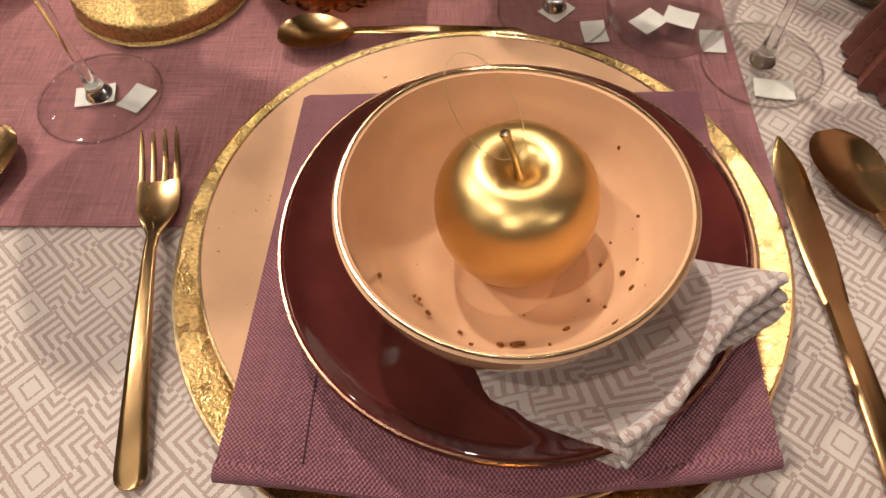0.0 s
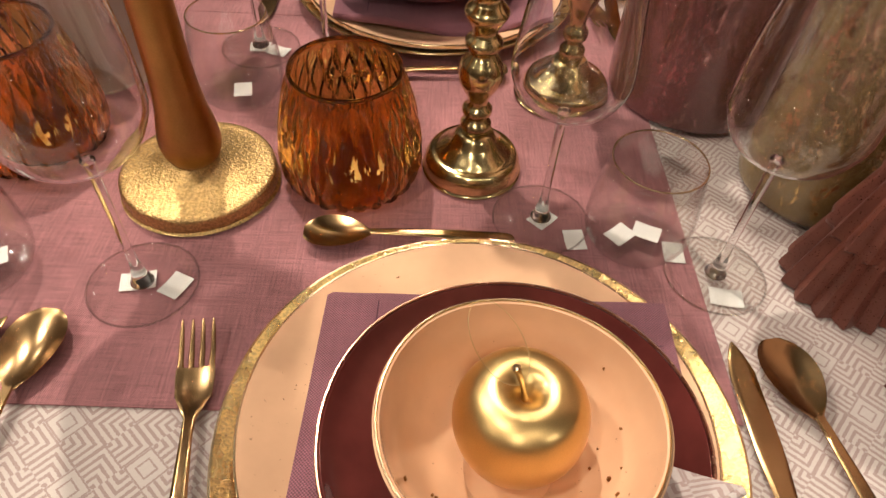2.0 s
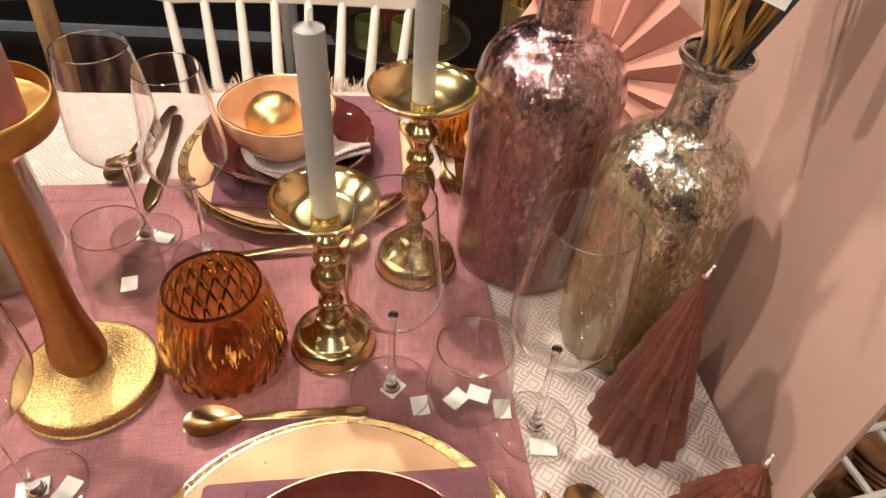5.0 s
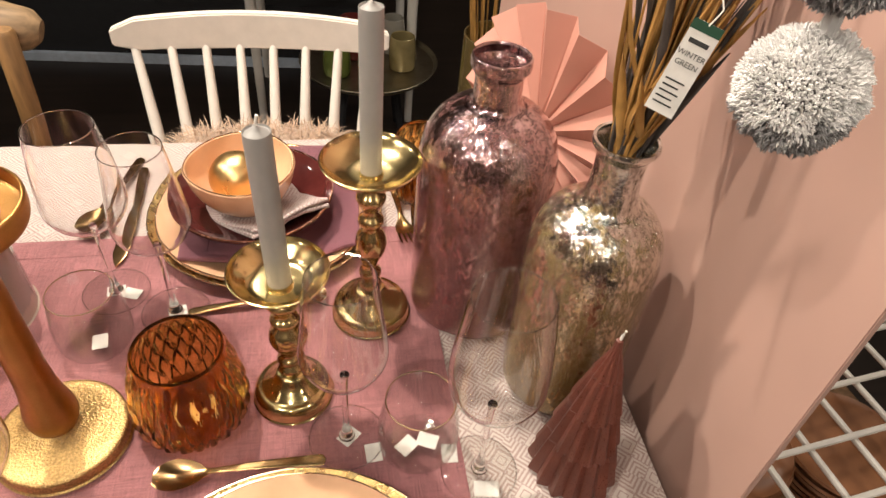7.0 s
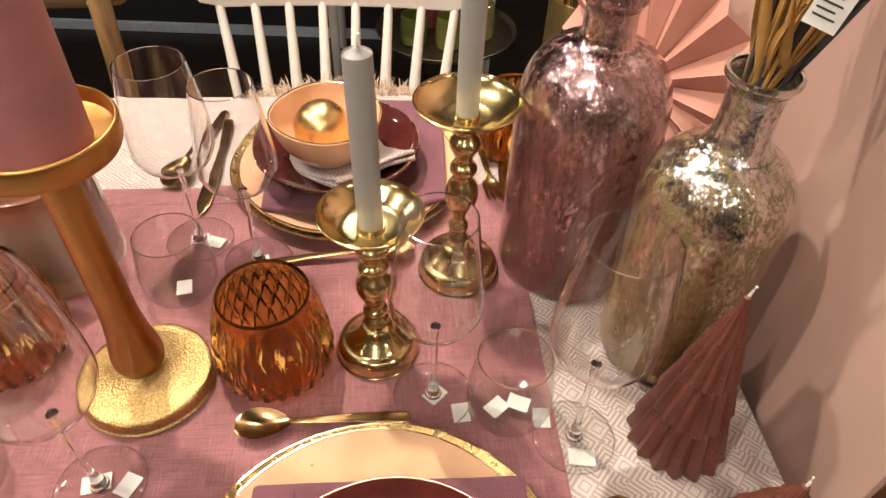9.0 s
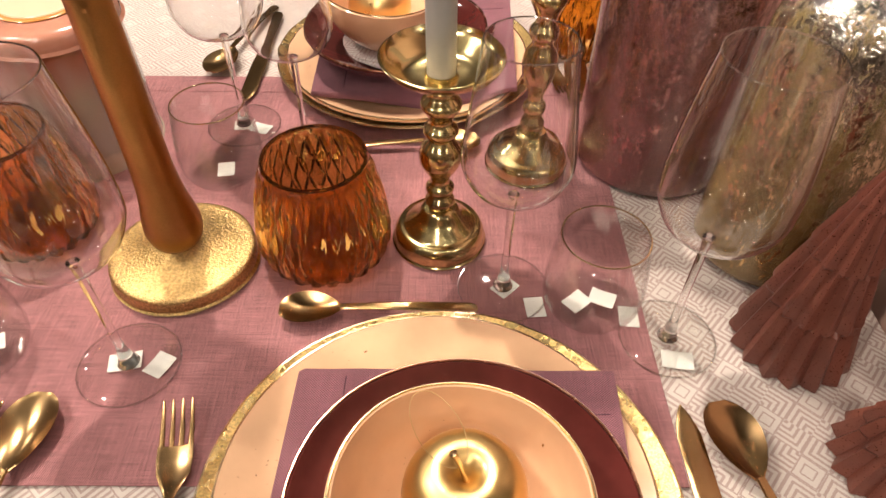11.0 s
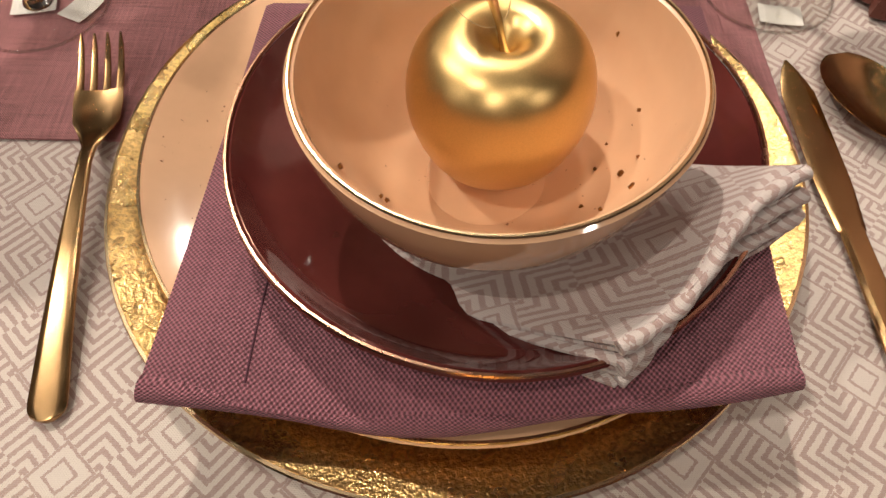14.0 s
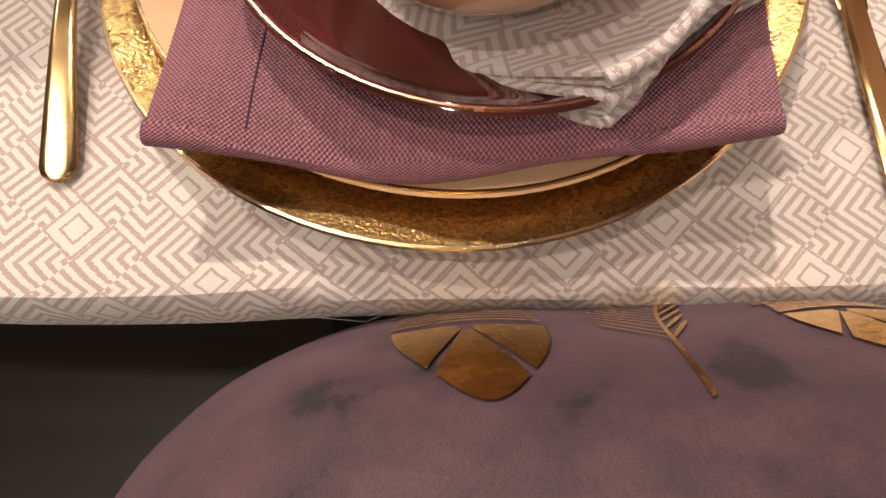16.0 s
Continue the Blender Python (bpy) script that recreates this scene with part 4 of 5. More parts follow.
# ---- jar, bottles, trees ----
jar = thing("ceramic_jar", "grey and pink reactive glazed ceramic jar with cream topped lid", "jar", (-0.414, 0.578, RL))
JARG, jnt, jb = material("reactive_glaze")
jz = calc(jnt, "ADD", nt_sep(jnt, "Object", 2), calc(jnt, "MULTIPLY", noise_tex(jnt, coords(jnt, (60, 60, 10)), 1.0, 4), 0.03))
jnt.links.new(ramp(jnt, jz, [(0.0, (0.42, 0.33, 0.27)), (0.03, (0.42, 0.33, 0.27)), (0.035, (0.30, 0.25, 0.22)), (0.10, (0.28, 0.21, 0.18)), (0.145, (0.33, 0.12, 0.08))]), jb.inputs["Base Color"])
jb.inputs["Roughness"].default_value = 0.15
jb.inputs["Coat Weight"].default_value = 0.6
part("body", lathe(curve([(0, 0), (0.066, 0), (0.069, 0.003), (0.0685, 0.05), (0.067, 0.1), (0.065, 0.132), (0.062, 0.137), (0.0, 0.137)], 4), 64), JARG, jar)
JARL = glaze("rust_pink_glaze", (0.43, 0.19, 0.13), 0.14, mottle=0.3)
lid = part("lid", lathe(curve([(0, 0.1372), (0.066, 0.1372), (0.0685, 0.141), (0.0675, 0.150), (0.062, 0.156), (0.045, 0.158), (0, 0.158)], 4), 64), JARL, jar)
part("lid_inlay", lathe([(0, 0.1582), (0.0405, 0.1582), (0.0415, 0.1592), (0.0400, 0.1602), (0, 0.1602)], 48), glaze("amber_ring_glaze", (0.50, 0.20, 0.05), 0.15), lid, "amber glazed ring")
part("lid_inlay", lathe([(0, 0.1602), (0.036, 0.1602), (0.035, 0.1612), (0, 0.1614)], 48), glaze("cream_glaze", (0.66, 0.52, 0.36), 0.2, mottle=0.05), lid, "cream glazed disc")


def bottle(name, label, at, prof, mat, neck, lip, turn=0.0):
    """A bottle of body, neck and lip; neck and lip are the heights at which these begin."""
    ob = thing(name, label, "bottle vase", at, turn, "bottle vases")
    run = shell(curve(prof, 6), 0.003)
    n = len(curve(prof, 6))
    outer, inner = run[:n], run[n + 1:][::-1]
    for piece, lo, hi in (("body", -1, neck), ("neck", neck, lip), ("lip", lip, 9)):
        o = [p for p in outer if lo <= p[1] <= hi + 0.0035]
        q = [p for p, s in zip(inner, outer) if lo <= s[1] <= hi + 0.0035]
        ring = o + q[::-1] + ([o[0]] if o[0][0] > 0.001 else [])
        part(piece, lathe(ring, 72), mat, ob)
    return ob


ROSE = mercury_glass("rose_mercury_glass", (0.43, 0.17, 0.16), (0.62, 0.43, 0.44), (0.50, 0.27, 0.25), 0.10, 0.0, 0.3)
SILVER = mercury_glass("silver_mercury_glass", (0.58, 0.42, 0.18), (0.80, 0.80, 0.77), (0.88, 0.58, 0.17), 0.12, 0.0, 0.3, 4.0)
BT1, BT2 = (0.195, 0.560), (0.278, 0.422)
bottle("rose_bottle", "tall dusky rose mercury glass bottle vase with worn silvering", (*BT1, CL), [(0, 0.003), (0.06, 0.002), (0.074, 0.006), (0.079, 0.016), (0.0785, 0.1), (0.0785, 0.2), (0.077, 0.235), (0.069, 0.262), (0.052, 0.283), (0.034, 0.292), (0.027, 0.298), (0.0255, 0.308), (0.0255, 0.326), (0.029, 0.333), (0.0315, 0.338), (0.031, 0.347), (0.029, 0.349)], ROSE, 0.291, 0.329)
bottle("silver_bottle", "silver and gold mercury glass bottle vase holding dried grasses", (*BT2, CL), [(0, 0.003), (0.055, 0.002), (0.062, 0.006), (0.066, 0.016), (0.066, 0.1), (0.067, 0.18), (0.066, 0.215), (0.060, 0.240), (0.047, 0.258), (0.033, 0.267), (0.026, 0.276), (0.0235, 0.293), (0.0235, 0.318), (0.027, 0.328), (0.0305, 0.333), (0.0300, 0.338)], SILVER, 0.266, 0.325)


def tree_candle(at, h, r, turn=0.0):
    ob = thing("tree_candle", "dark red tree shaped candle with pleated glittering tiers", "candle", at, turn, "tree candles")
    prof, tiers = [(0, 0.0)], 4
    z = 0.0
    for k in range(tiers):
        z0, z1 = h * (k / tiers) ** 0.93, h * ((k + 1) / tiers) ** 0.93
        r0 = r * (1 - z0 / h) ** 0.80
        r1 = r * (1 - z1 / h) ** 0.80
        for t in (0.0, 0.12, 0.4, 0.7, 0.97):
            prof.append((max(r0 * (1.0 - (0.03 if t == 0 else 0)) + (r1 * 0.93 - r0) * t, 0.003), z0 + (z1 - z0) * t + (0.002 if t == 0 else 0)))
    prof.append((0.0, h))

    def w(a, i):
        tier = (i - 1) // 5
        n = 15 - tier
        return 1 + 0.085 * (2 * abs(((a * n / (2 * math.pi) + 0.31 * tier) % 1.0) * 2 - 1) - 1) + 0.02 * math.sin(3 * a + tier)
    m, nt, b = material("glitter_wax")
    v = coords(nt)
    nt.links.new(ramp(nt, noise_tex(nt, v, 30, 4), [(0.3, (0.105, 0.030, 0.020)), (0.7, (0.17, 0.052, 0.034))]), b.inputs["Base Color"])
    nt.links.new(ramp(nt, noise_tex(nt, v, 900, 0), [(0.74, (0.42,) * 3), (0.76, (0.1,) * 3)]), b.inputs["Roughness"])
    nt.links.new(ramp(nt, noise_tex(nt, v, 900, 0), grey(0.74, 0.76)), b.inputs["Metallic"])
    bump(nt, b, noise_tex(nt, v, 250, 3), 0.5, 0.0006)
    wax = part("wax", lathe(prof, 180, w), m, ob, angle=28)
    part("wick", tube([(0, 0, h - 0.003), (0.001, 0, h + 0.005), (0.003, 0, h + 0.010)], 0.0013, 6), WICK, wax)
    return ob


tree_candle((0.262, 0.303, CL), 0.211, 0.046, 10)
tree_candle((0.300, 0.195, CL), 0.112, 0.044, 40)

# ---- dried grasses with tag ----
grass = thing("dried_grasses", "bundle of dried brown grasses and dark sprigs in the silver bottle", "dried plant", (*BT2, CL + 0.2))
rg = random.Random(5)
for k in range(84):
    a, s = rg.uniform(0, 6.28), rg.uniform(0.2, 1)
    top = Vector((0.036 + 0.056 * s * math.cos(a), 0.01 + 0.05 * s * math.sin(a), rg.uniform(0.26, 0.42)))
    neck = Vector((0.014 * math.cos(a) * s, 0.014 * math.sin(a) * s, 0.13))
    foot = Vector((-0.01 * math.cos(a), -0.01 * math.sin(a), 0.0))
    pts = [foot, foot.lerp(neck, 0.5), neck, neck.lerp(top, 0.4) + Vector((rg.uniform(-0.006, 0.006), rg.uniform(-0.006, 0.006), 0)), top]
    thick = rg.uniform(0.0008, 0.0025)
    part("stalk", tube(pts, [thick, thick, thick, thick * 1.3, thick * 0.5], 5), DARKSTALK if k % 3 == 0 else STALK, grass)
for k in range(26):
    a, s = rg.uniform(0, 6.28), rg.uniform(0.3, 1)
    base = Vector((0.004 + 0.012 * math.cos(a), 0.012 * math.sin(a), 0.13))
    top = Vector((-0.035 + 0.12 * rg.random(), 0.05 * math.sin(a) * s, rg.uniform(0.2, 0.36)))
    d = top - base
    bm = ribbon([(t * d.length, 0.0042 * math.sin(math.pi * min(0.97, 0.12 + t * 0.86)), 0.004 * math.sin(5 * t + k), 0.0008, 0.002, 0) for t in [i / 8 for i in range(9)]], 5)
    m = Matrix.Translation(base) @ d.to_track_quat("Y", "Z").to_matrix().to_4x4() @ pose(0, 0, 0, 0, rg.uniform(0, 180), 0)
    part("leaf", bm, DARKSTALK if k % 2 == 0 else STALK, grass, m=m)

tag = thing("hang_tag", "white paper hang tag with green top hanging on the dried grasses", "tag", (BT2[0] + 0.028, BT2[1] - 0.052, CL + 0.408))
ty = Vector((0.30, 0.10, 0.90)).normalized()
tz = Vector((-0.25, -0.40, 0.21))
tz = (tz - ty * tz.dot(ty)).normalized()
tx = ty.cross(tz)
tag.matrix_basis = Matrix(((tx.x, ty.x, tz.x, 0.272), (tx.y, ty.y, tz.y, 0.365), (tx.z, ty.z, tz.z, 1.186), (0, 0, 0, 1))) @ Matrix.Scale(0.82, 4)
part("card", box(-0.0135, 0.0135, -0.042, 0.042, -0.0004, 0.0004), PAPER, tag, smooth=False)
part("band", box(-0.0135, 0.0135, 0.0335, 0.042, 0.0006, 0.0009), plain("dark_green_ink", (0.01, 0.06, 0.03), 0.6), tag, "dark green printed band", smooth=False)
INK = plain("dark_ink", (0.03, 0.03, 0.03), 0.7)
part("print_bar", box(-0.009, 0.009, 0.0225, 0.0265, 0.0006, 0.0009), INK, tag, "dark printed mark", smooth=False)
for i, line in enumerate(("WINTER", "GREEN")):
    cu = bpy.data.curves.new("lettering", "FONT")
    cu.body, cu.size, cu.align_x, cu.extrude = line, 0.0068, "CENTER", 0.0001
    tmp = new("lettering", cu)
    me = bpy.data.meshes.new_from_object(tmp)
    bpy.data.objects.remove(tmp)
    me.materials.clear()
    me.materials.append(INK)
    letters = new("lettering", me)
    letters.parent = tag
    letters.matrix_basis = pose(0, 0.011 - 0.0085 * i, 0.0007)
for i in range(5):
    part("print_bar", box(-0.010, 0.008 - 0.003 * (i % 2), -0.012 - 0.0055 * i, -0.0105 - 0.0055 * i, 0.0006, 0.0009), INK, tag, "small printed line", smooth=False)
part("cord", tube([(0, 0.040, 0.001), (0.004, 0.055, -0.004), (-0.01, 0.075, -0.012)], 0.0008, 6), plain("white_cord", (0.7, 0.68, 0.62), 0.7), tag)

# ---- paper fan, pompoms ----
fan = thing("paper_fan", "pleated salmon pink paper fan rosette behind the bottles", "paper fan", (0.299, 0.700, 0.9175), 23)
N, R = 34, 0.1645
for k in range(N):
    bm = bmesh.new()
    quad = []
    for q in (k, k + 1):
        a = 2 * math.pi * q / N
        d = 0.014 if q % 2 else -0.008
        quad.append([(d * 0.2, 0.012 * math.cos(a), 0.012 * math.sin(a)), (d, R * math.cos(a), R * math.sin(a))])
    lo = [bm.verts.new(p) for p in (quad[0][0], quad[0][1], quad[1][1], quad[1][0])]
    hi = [bm.verts.new((p.co.x + 0.0006, p.co.y, p.co.z)) for p in lo]
    bm.faces.new(lo)
    bm.faces.new(hi[::-1])
    for i in range(4):
        bm.faces.new((lo[i], hi[i], hi[(i + 1) % 4], lo[(i + 1) % 4]))
    bmesh.ops.recalc_face_normals(bm, faces=bm.faces)
    part("pleat", bm, PINKPAPER, fan, smooth=False)


def pompom(at, r, seed):
    """A ball of many thin woolly tufts, snowy on top and grey below."""
    ob = thing("pompom", "snowy white and grey woolly pompom on a hanging garland", "pompom", at, 0, "pompom garland")
    rp = random.Random(seed)
    tufts = {"snow_wool": ([], []), "grey_wool": ([], [])}
    for k in range(15000):
        d = Vector((rp.gauss(0, 1), rp.gauss(0, 1), rp.gauss(0, 1))).normalized()
        snowy = d.z + 0.9 * noise.noise(d * 2.6 + Vector((seed, 0, 0))) + rp.uniform(-0.35, 0.35) > -0.42
        vs, fs = tufts["snow_wool" if snowy else "grey_wool"]
        out = (d + Vector((rp.uniform(-0.5, 0.5), rp.uniform(-0.5, 0.5), rp.uniform(-0.5, 0.5)))).normalized()
        side = out.orthogonal().normalized()
        other = out.cross(side)
        lump = 1 + 0.10 * noise.noise(d * 3.4 + Vector((0, seed, 0)))
        c = d * r * lump * rp.uniform(0.80, 0.95)
        l, w = (rp.uniform(0.0012, 0.0024), rp.uniform(0.0004, 0.0009)) if snowy else (rp.uniform(0.0016, 0.0030), rp.uniform(0.0004, 0.0007))
        n0 = len(vs)
        vs += [c - out * l, c + side * w, c + other * w, c - side * w, c - other * w, c + out * l]
        for i in range(4):
            fs += [(n0, n0 + 1 + (i + 1) % 4, n0 + 1 + i), (n0 + 5, n0 + 1 + i, n0 + 1 + (i + 1) % 4)]
    for name, mat in (("snow_wool", SNOW), ("grey_wool", DUSK)):
        vs, fs = tufts[name]
        me = bpy.data.meshes.new(name)
        me.from_pydata([tuple(v) for v in vs], [], fs)
        me.materials.append(mat)
        tu = new(name, me)
        tu.parent = ob
        tu["kind"] = "stuff"
    core = bmesh.new()
    bmesh.ops.create_icosphere(core, subdivisions=3, radius=r * 0.82)
    part("core", core, DUSK, ob)
    part("cord", tube([(0, 0, r * 0.9), (0, 0, r + 0.012)], 0.004, 8), SNOW, ob)
    return ob


pompom((0.233, 0.205, 1.261), 0.0300, 3)
pompom((0.230, 0.205, 1.328), 0.0300, 8)
pompom((0.232, 0.205, 1.395), 0.0300, 5)
tagged(part("garland_cord", tube([(0.232, 0.205, 1.44), (0.233, 0.205, 2.0), (0.233, 0.205, ZC)], 0.0015, 6), SNOW), "thin white cord of the pompom garland from the ceiling", "cord")

# ---- far place settings ----
def far_setting(dx, dy):
    charger((-0.072 + dx, 0.742 + dy, CL), 140)
    dinner_plate((-0.073 + dx, 0.735 + dy, CL + 0.005))
    plum_napkin((-0.06 + dx, 0.755 + dy, CL), [(-0.12, -0.125, 0.034), (0.115, -0.115, 0.030), (0.125, 0.125, 0.030), (-0.12, 0.125, 0.030)], 5.0)
    deep_plate((-0.086 + dx, 0.722 + dy, CL + 0.034))
    bowl((-0.098 + dx, 0.722 + dy, CL + 0.046), 100)


far_setting(0, 0)
patterned_napkin((-0.035, 0.660, CL + 0.037), 25, 0.11, 0.17, 4, 0.008)
bauble((-0.104, 0.722, CL + 0.0885))
far_setting(-0.62, -0.02)
spoon((-0.302, 0.762, CL), 168)
knife((-0.262, 0.762, CL), 180)
fork((0.122, 0.705, CL), 184)
knife((0.148, 0.76, CL), 178)
spoon((-0.045, 0.567, RL), -86, 0.84)
spoon((-0.53, 0.62, RL), -80, 0.84)

# ---- chairs and background ----
def white_chair(at, turn=0.0):
    ob = thing("spindle_chair", "white painted spindle back chair with a fur throw", "chair", at, turn)
    rail = []
    for k in range(13):
        t = -1 + k / 6
        rail.append((t * 0.268, 0.03 * (1 - t * t), 0.0))
    bm = bmesh.new()
    loops = []
    for k, (x, y, z) in enumerate(rail):
        t = -1 + k / 6
        h0, h1 = -0.028 - 0.004 * (1 - t * t), 0.030 + 0.012 * (1 - t * t)
        if abs(t) > 0.95:
            h0, h1 = h0 + 0.012, h1 - 0.014
        loops.append([bm.verts.new((x, y + d, 0.783 + h)) for d, h in ((-0.010, h0), (0.010, h0), (0.010, h1), (-0.010, h1))])
    for a, b in zip(loops, loops[1:]):
        for i in range(4):
            bm.faces.new((a[i], a[(i + 1) % 4], b[(i + 1) % 4], b[i]))
    bm.faces.new(loops[0])
    bm.faces.new(loops[-1])
    bmesh.ops.recalc_face_normals(bm, faces=bm.faces)
    bmesh.ops.bevel(bm, geom=bm.edges[:], offset=0.003, segments=2, affect="EDGES")
    part("top_rail", bm, WHITE, ob)
    for k in range(8):
        t = -1 + 2 * k / 7
        part("spindle", tube([(t * 0.19, -0.105, 0.44), (t * 0.212, -0.045, 0.62), (t * 0.232, 0.03 * (1 - t * t * 0.75), 0.762)], [0.0085, 0.0115, 0.0085], 10), WHITE, ob)
    part("seat", box(-0.22, 0.22, -0.44, -0.03, 0.425, 0.455, 0.012), WHITE, ob)
    for x in (-0.17, 0.17):
        for y in (-0.38, -0.07):
            part("leg", tube([(x, y, 0.43), (x * 1.15, y * 1.02 + (0.02 if y > -0.2 else -0.02), 0.0)], [0.016, 0.011], 10), WHITE, ob)
    return ob


white_chair((-0.115, 1.26, -0.0), -2)


def fur_throw(at, w, d, h, seed):
    """A heap of long fur: a low mound covered with thin curved hairs."""
    ob = thing("fur_throw", "beige long haired fur throw on the white chair", "throw", at)
    rf = random.Random(seed)
    mound = sheet(24, 18, lambda u, v: ((u - 0.5) * w, (v - 0.5) * d, h * (1 - (2 * u - 1) ** 4) * (1 - (2 * v - 1) ** 4)), 0.004)
    part("hide", mound, FUR, ob)
    bm = bmesh.new()
    for k in range(5200):
        u, v = rf.random(), rf.random()
        p = Vector(((u - 0.5) * w, (v - 0.5) * d, h * (1 - (2 * u - 1) ** 4) * (1 - (2 * v - 1) ** 4)))
        l = rf.uniform(0.02, 0.05)
        dr = Vector((rf.uniform(-1, 1) + 1.6 * (2 * u - 1) ** 3, rf.uniform(-1, 1) - 0.3, rf.uniform(0.4, 1.2))).normalized()
        side = dr.cross(Vector((0, 0, 1))).normalized() * 0.0009
        tip = p + dr * l - Vector((0, 0, l * 0.25))
        mid = p + dr * l * 0.5
        a, b, c, e, f = (bm.verts.new(q) for q in (p - side, p + side, mid + side, mid - side, tip))
        bm.faces.new((a, b, c, e))
        bm.faces.new((e, c, f))
    hairs = part("hairs", bm, FUR, ob)
    hairs["kind"] = "stuff"
    return ob


fur_throw((-0.115, 1.085, 0.452), 0.52, 0.34, 0.19, 3)

wc = thing("wooden_chair", "rustic oak log chair standing beyond the table", "chair", (-0.757, 1.16, 0.0))
RUSTIC = wood("rustic_oak", (0.25, 0.135, 0.05), (70, 70, 9), 0.55)
LOG = wood("oak_log", (0.24, 0.155, 0.08), (5, 70, 70), 0.6)
part("top_rail", tube([(-0.30, 0.045, 0.800), (-0.27, 0.045, 0.803), (-0.1, 0.055, 0.812), (0.1, 0.055, 0.822), (0.22, 0.048, 0.830), (0.262, 0.045, 0.826), (0.278, 0.045, 0.822)], [0.030, 0.040, 0.043, 0.044, 0.045, 0.036, 0.020], 16), LOG, wc)
for x in (-0.236, 0.236):
    post = part("back_post", tube([(x * 0.86, 0.01, 0.0), (x * 0.9, 0.0, 0.45), (x * 0.98, -0.005, 0.70), (x, -0.005, 0.842), (x, -0.005, 0.849)], [0.017, 0.019, 0.0195, 0.0195, 0.015], 14), RUSTIC, wc)
    part("bolt", lathe([(0, 0), (0.006, 0), (0.005, 0.003), (0, 0.004)], 14), gold("dark_bolt", (0.20, 0.19, 0.17), 0.35), post, "dark metal bolt", m=pose(x - 0.017, -0.012, 0.812, 90, 0, -60))
    part("leg", tube([(x, -0.40, 0.0), (x * 0.95, -0.39, 0.44)], [0.015, 0.018], 12), RUSTIC, wc)
part("seat", box(-0.23, 0.23, -0.42, 0.0, 0.43, 0.46, 0.01), RUSTIC, wc)

# low white shelf edge and post in the dim shop behind
shelf = thing("low_plinth", "dark display plinth with a pale front edge", "plinth", (-1.3, 2.735, 0.0), -4.2)
part("body", box(-1.6, 1.5, 0.0, 0.6, 0.0, 0.26, 0.003), GRAPHITE, shelf)
part("edge", box(-1.6, 1.5, -0.022, -0.001, 0.0, 0.038, 0.002), plain("pale_blue_edge", (0.58, 0.66, 0.76), 0.5), shelf, "pale painted front edge")
side_table = thing("side_table", "white side table with thin legs behind the chair", "table", (-0.05, 2.22, 0.0))
for x, y in ((-0.16, -0.02), (-0.16, 0.34), (0.38, 0.34), (0.38, -0.02)):
    part("leg", tube([(x, y, 0.0), (x, y, 0.62)], [0.014, 0.02], 10), WHITE, side_table)
part("tabletop", box(-0.2, 0.42, -0.06, 0.38, 0.62, 0.64, 0.006), plain("grey_top", (0.25, 0.24, 0.22), 0.5), side_table)
tray = thing("metal_tray", "round antique brass tray on a low dark stool", "tray", (0.172, 2.085, 0.30))
part("dish", lathe(shell(curve([(0, 0), (0.2, 0.0), (0.225, 0.006), (0.235, 0.018)], 4), 0.003), 56), gold("aged_metal", (0.32, 0.28, 0.2), 0.35), tray)
stool = thing("low_stool", "low dark stool carrying the tray", "stool", (0.172, 2.085, 0.0))
part("seat", lathe([(0, 0.27), (0.17, 0.27), (0.17, 0.299), (0, 0.299)], 32), GRAPHITE, stool)
for k in range(4):
    a = radians(45 + 90 * k)
    part("leg", tube([(0.12 * math.cos(a), 0.12 * math.sin(a), 0.27), (0.16 * math.cos(a), 0.16 * math.sin(a), 0.0)], 0.012, 8), GRAPHITE, stool)
for i, (x, y, r, h, c) in enumerate(((-0.11, -0.07, 0.045, 0.09, (0.16, 0.20, 0.05)), (0.0, -0.10, 0.043, 0.10, (0.30, 0.30, 0.08)), (0.11, -0.03, 0.045, 0.11, (0.42, 0.34, 0.16)), (-0.05, 0.06, 0.05, 0.13, (0.30, 0.06, 0.05)), (0.09, 0.09, 0.04, 0.12, (0.45, 0.42, 0.36)))):
    cup = thing("glass_tealight", "small coloured glass tealight holder on a tray", "tealight holder", (0.172 + x, 2.085 + y, 0.304), 0, "tealight holders")
    part("glass", lathe(shell(curve([(0, 0.001), (r * 0.85, 0.001), (r, 0.01), (r, h * 0.7), (r * 0.9, h)], 4), 0.003), 28), plain("tinted_glass_" + "abcde"[i], c, 0.12, 0.3, coat=0.8), cup)

# tall gold vase with grasses past the table's end
vase = thing("gold_vase", "tall golden glass vase with dried grasses behind the fan", "vase", (0.445, 1.50, 0.0))
part("glass", lathe(shell(curve([(0, 0.002), (0.08, 0.002), (0.09, 0.02), (0.085, 0.3), (0.08, 0.68)], 5), 0.004), 40), plain("gold_lustre_glass", (0.42, 0.30, 0.12), 0.15, 0.7, coat=0.8), vase)
for k in range(24):
    a = rg.uniform(0, 6.28)
    part("stalk", tube([(0.03 * math.cos(a), 0.03 * math.sin(a), 0.05), (0.06 * math.cos(a), 0.06 * math.sin(a), 0.66), (0.10 * math.cos(a), 0.10 * math.sin(a), rg.uniform(0.9, 1.05))], 0.0025, 5), STALK, vase)

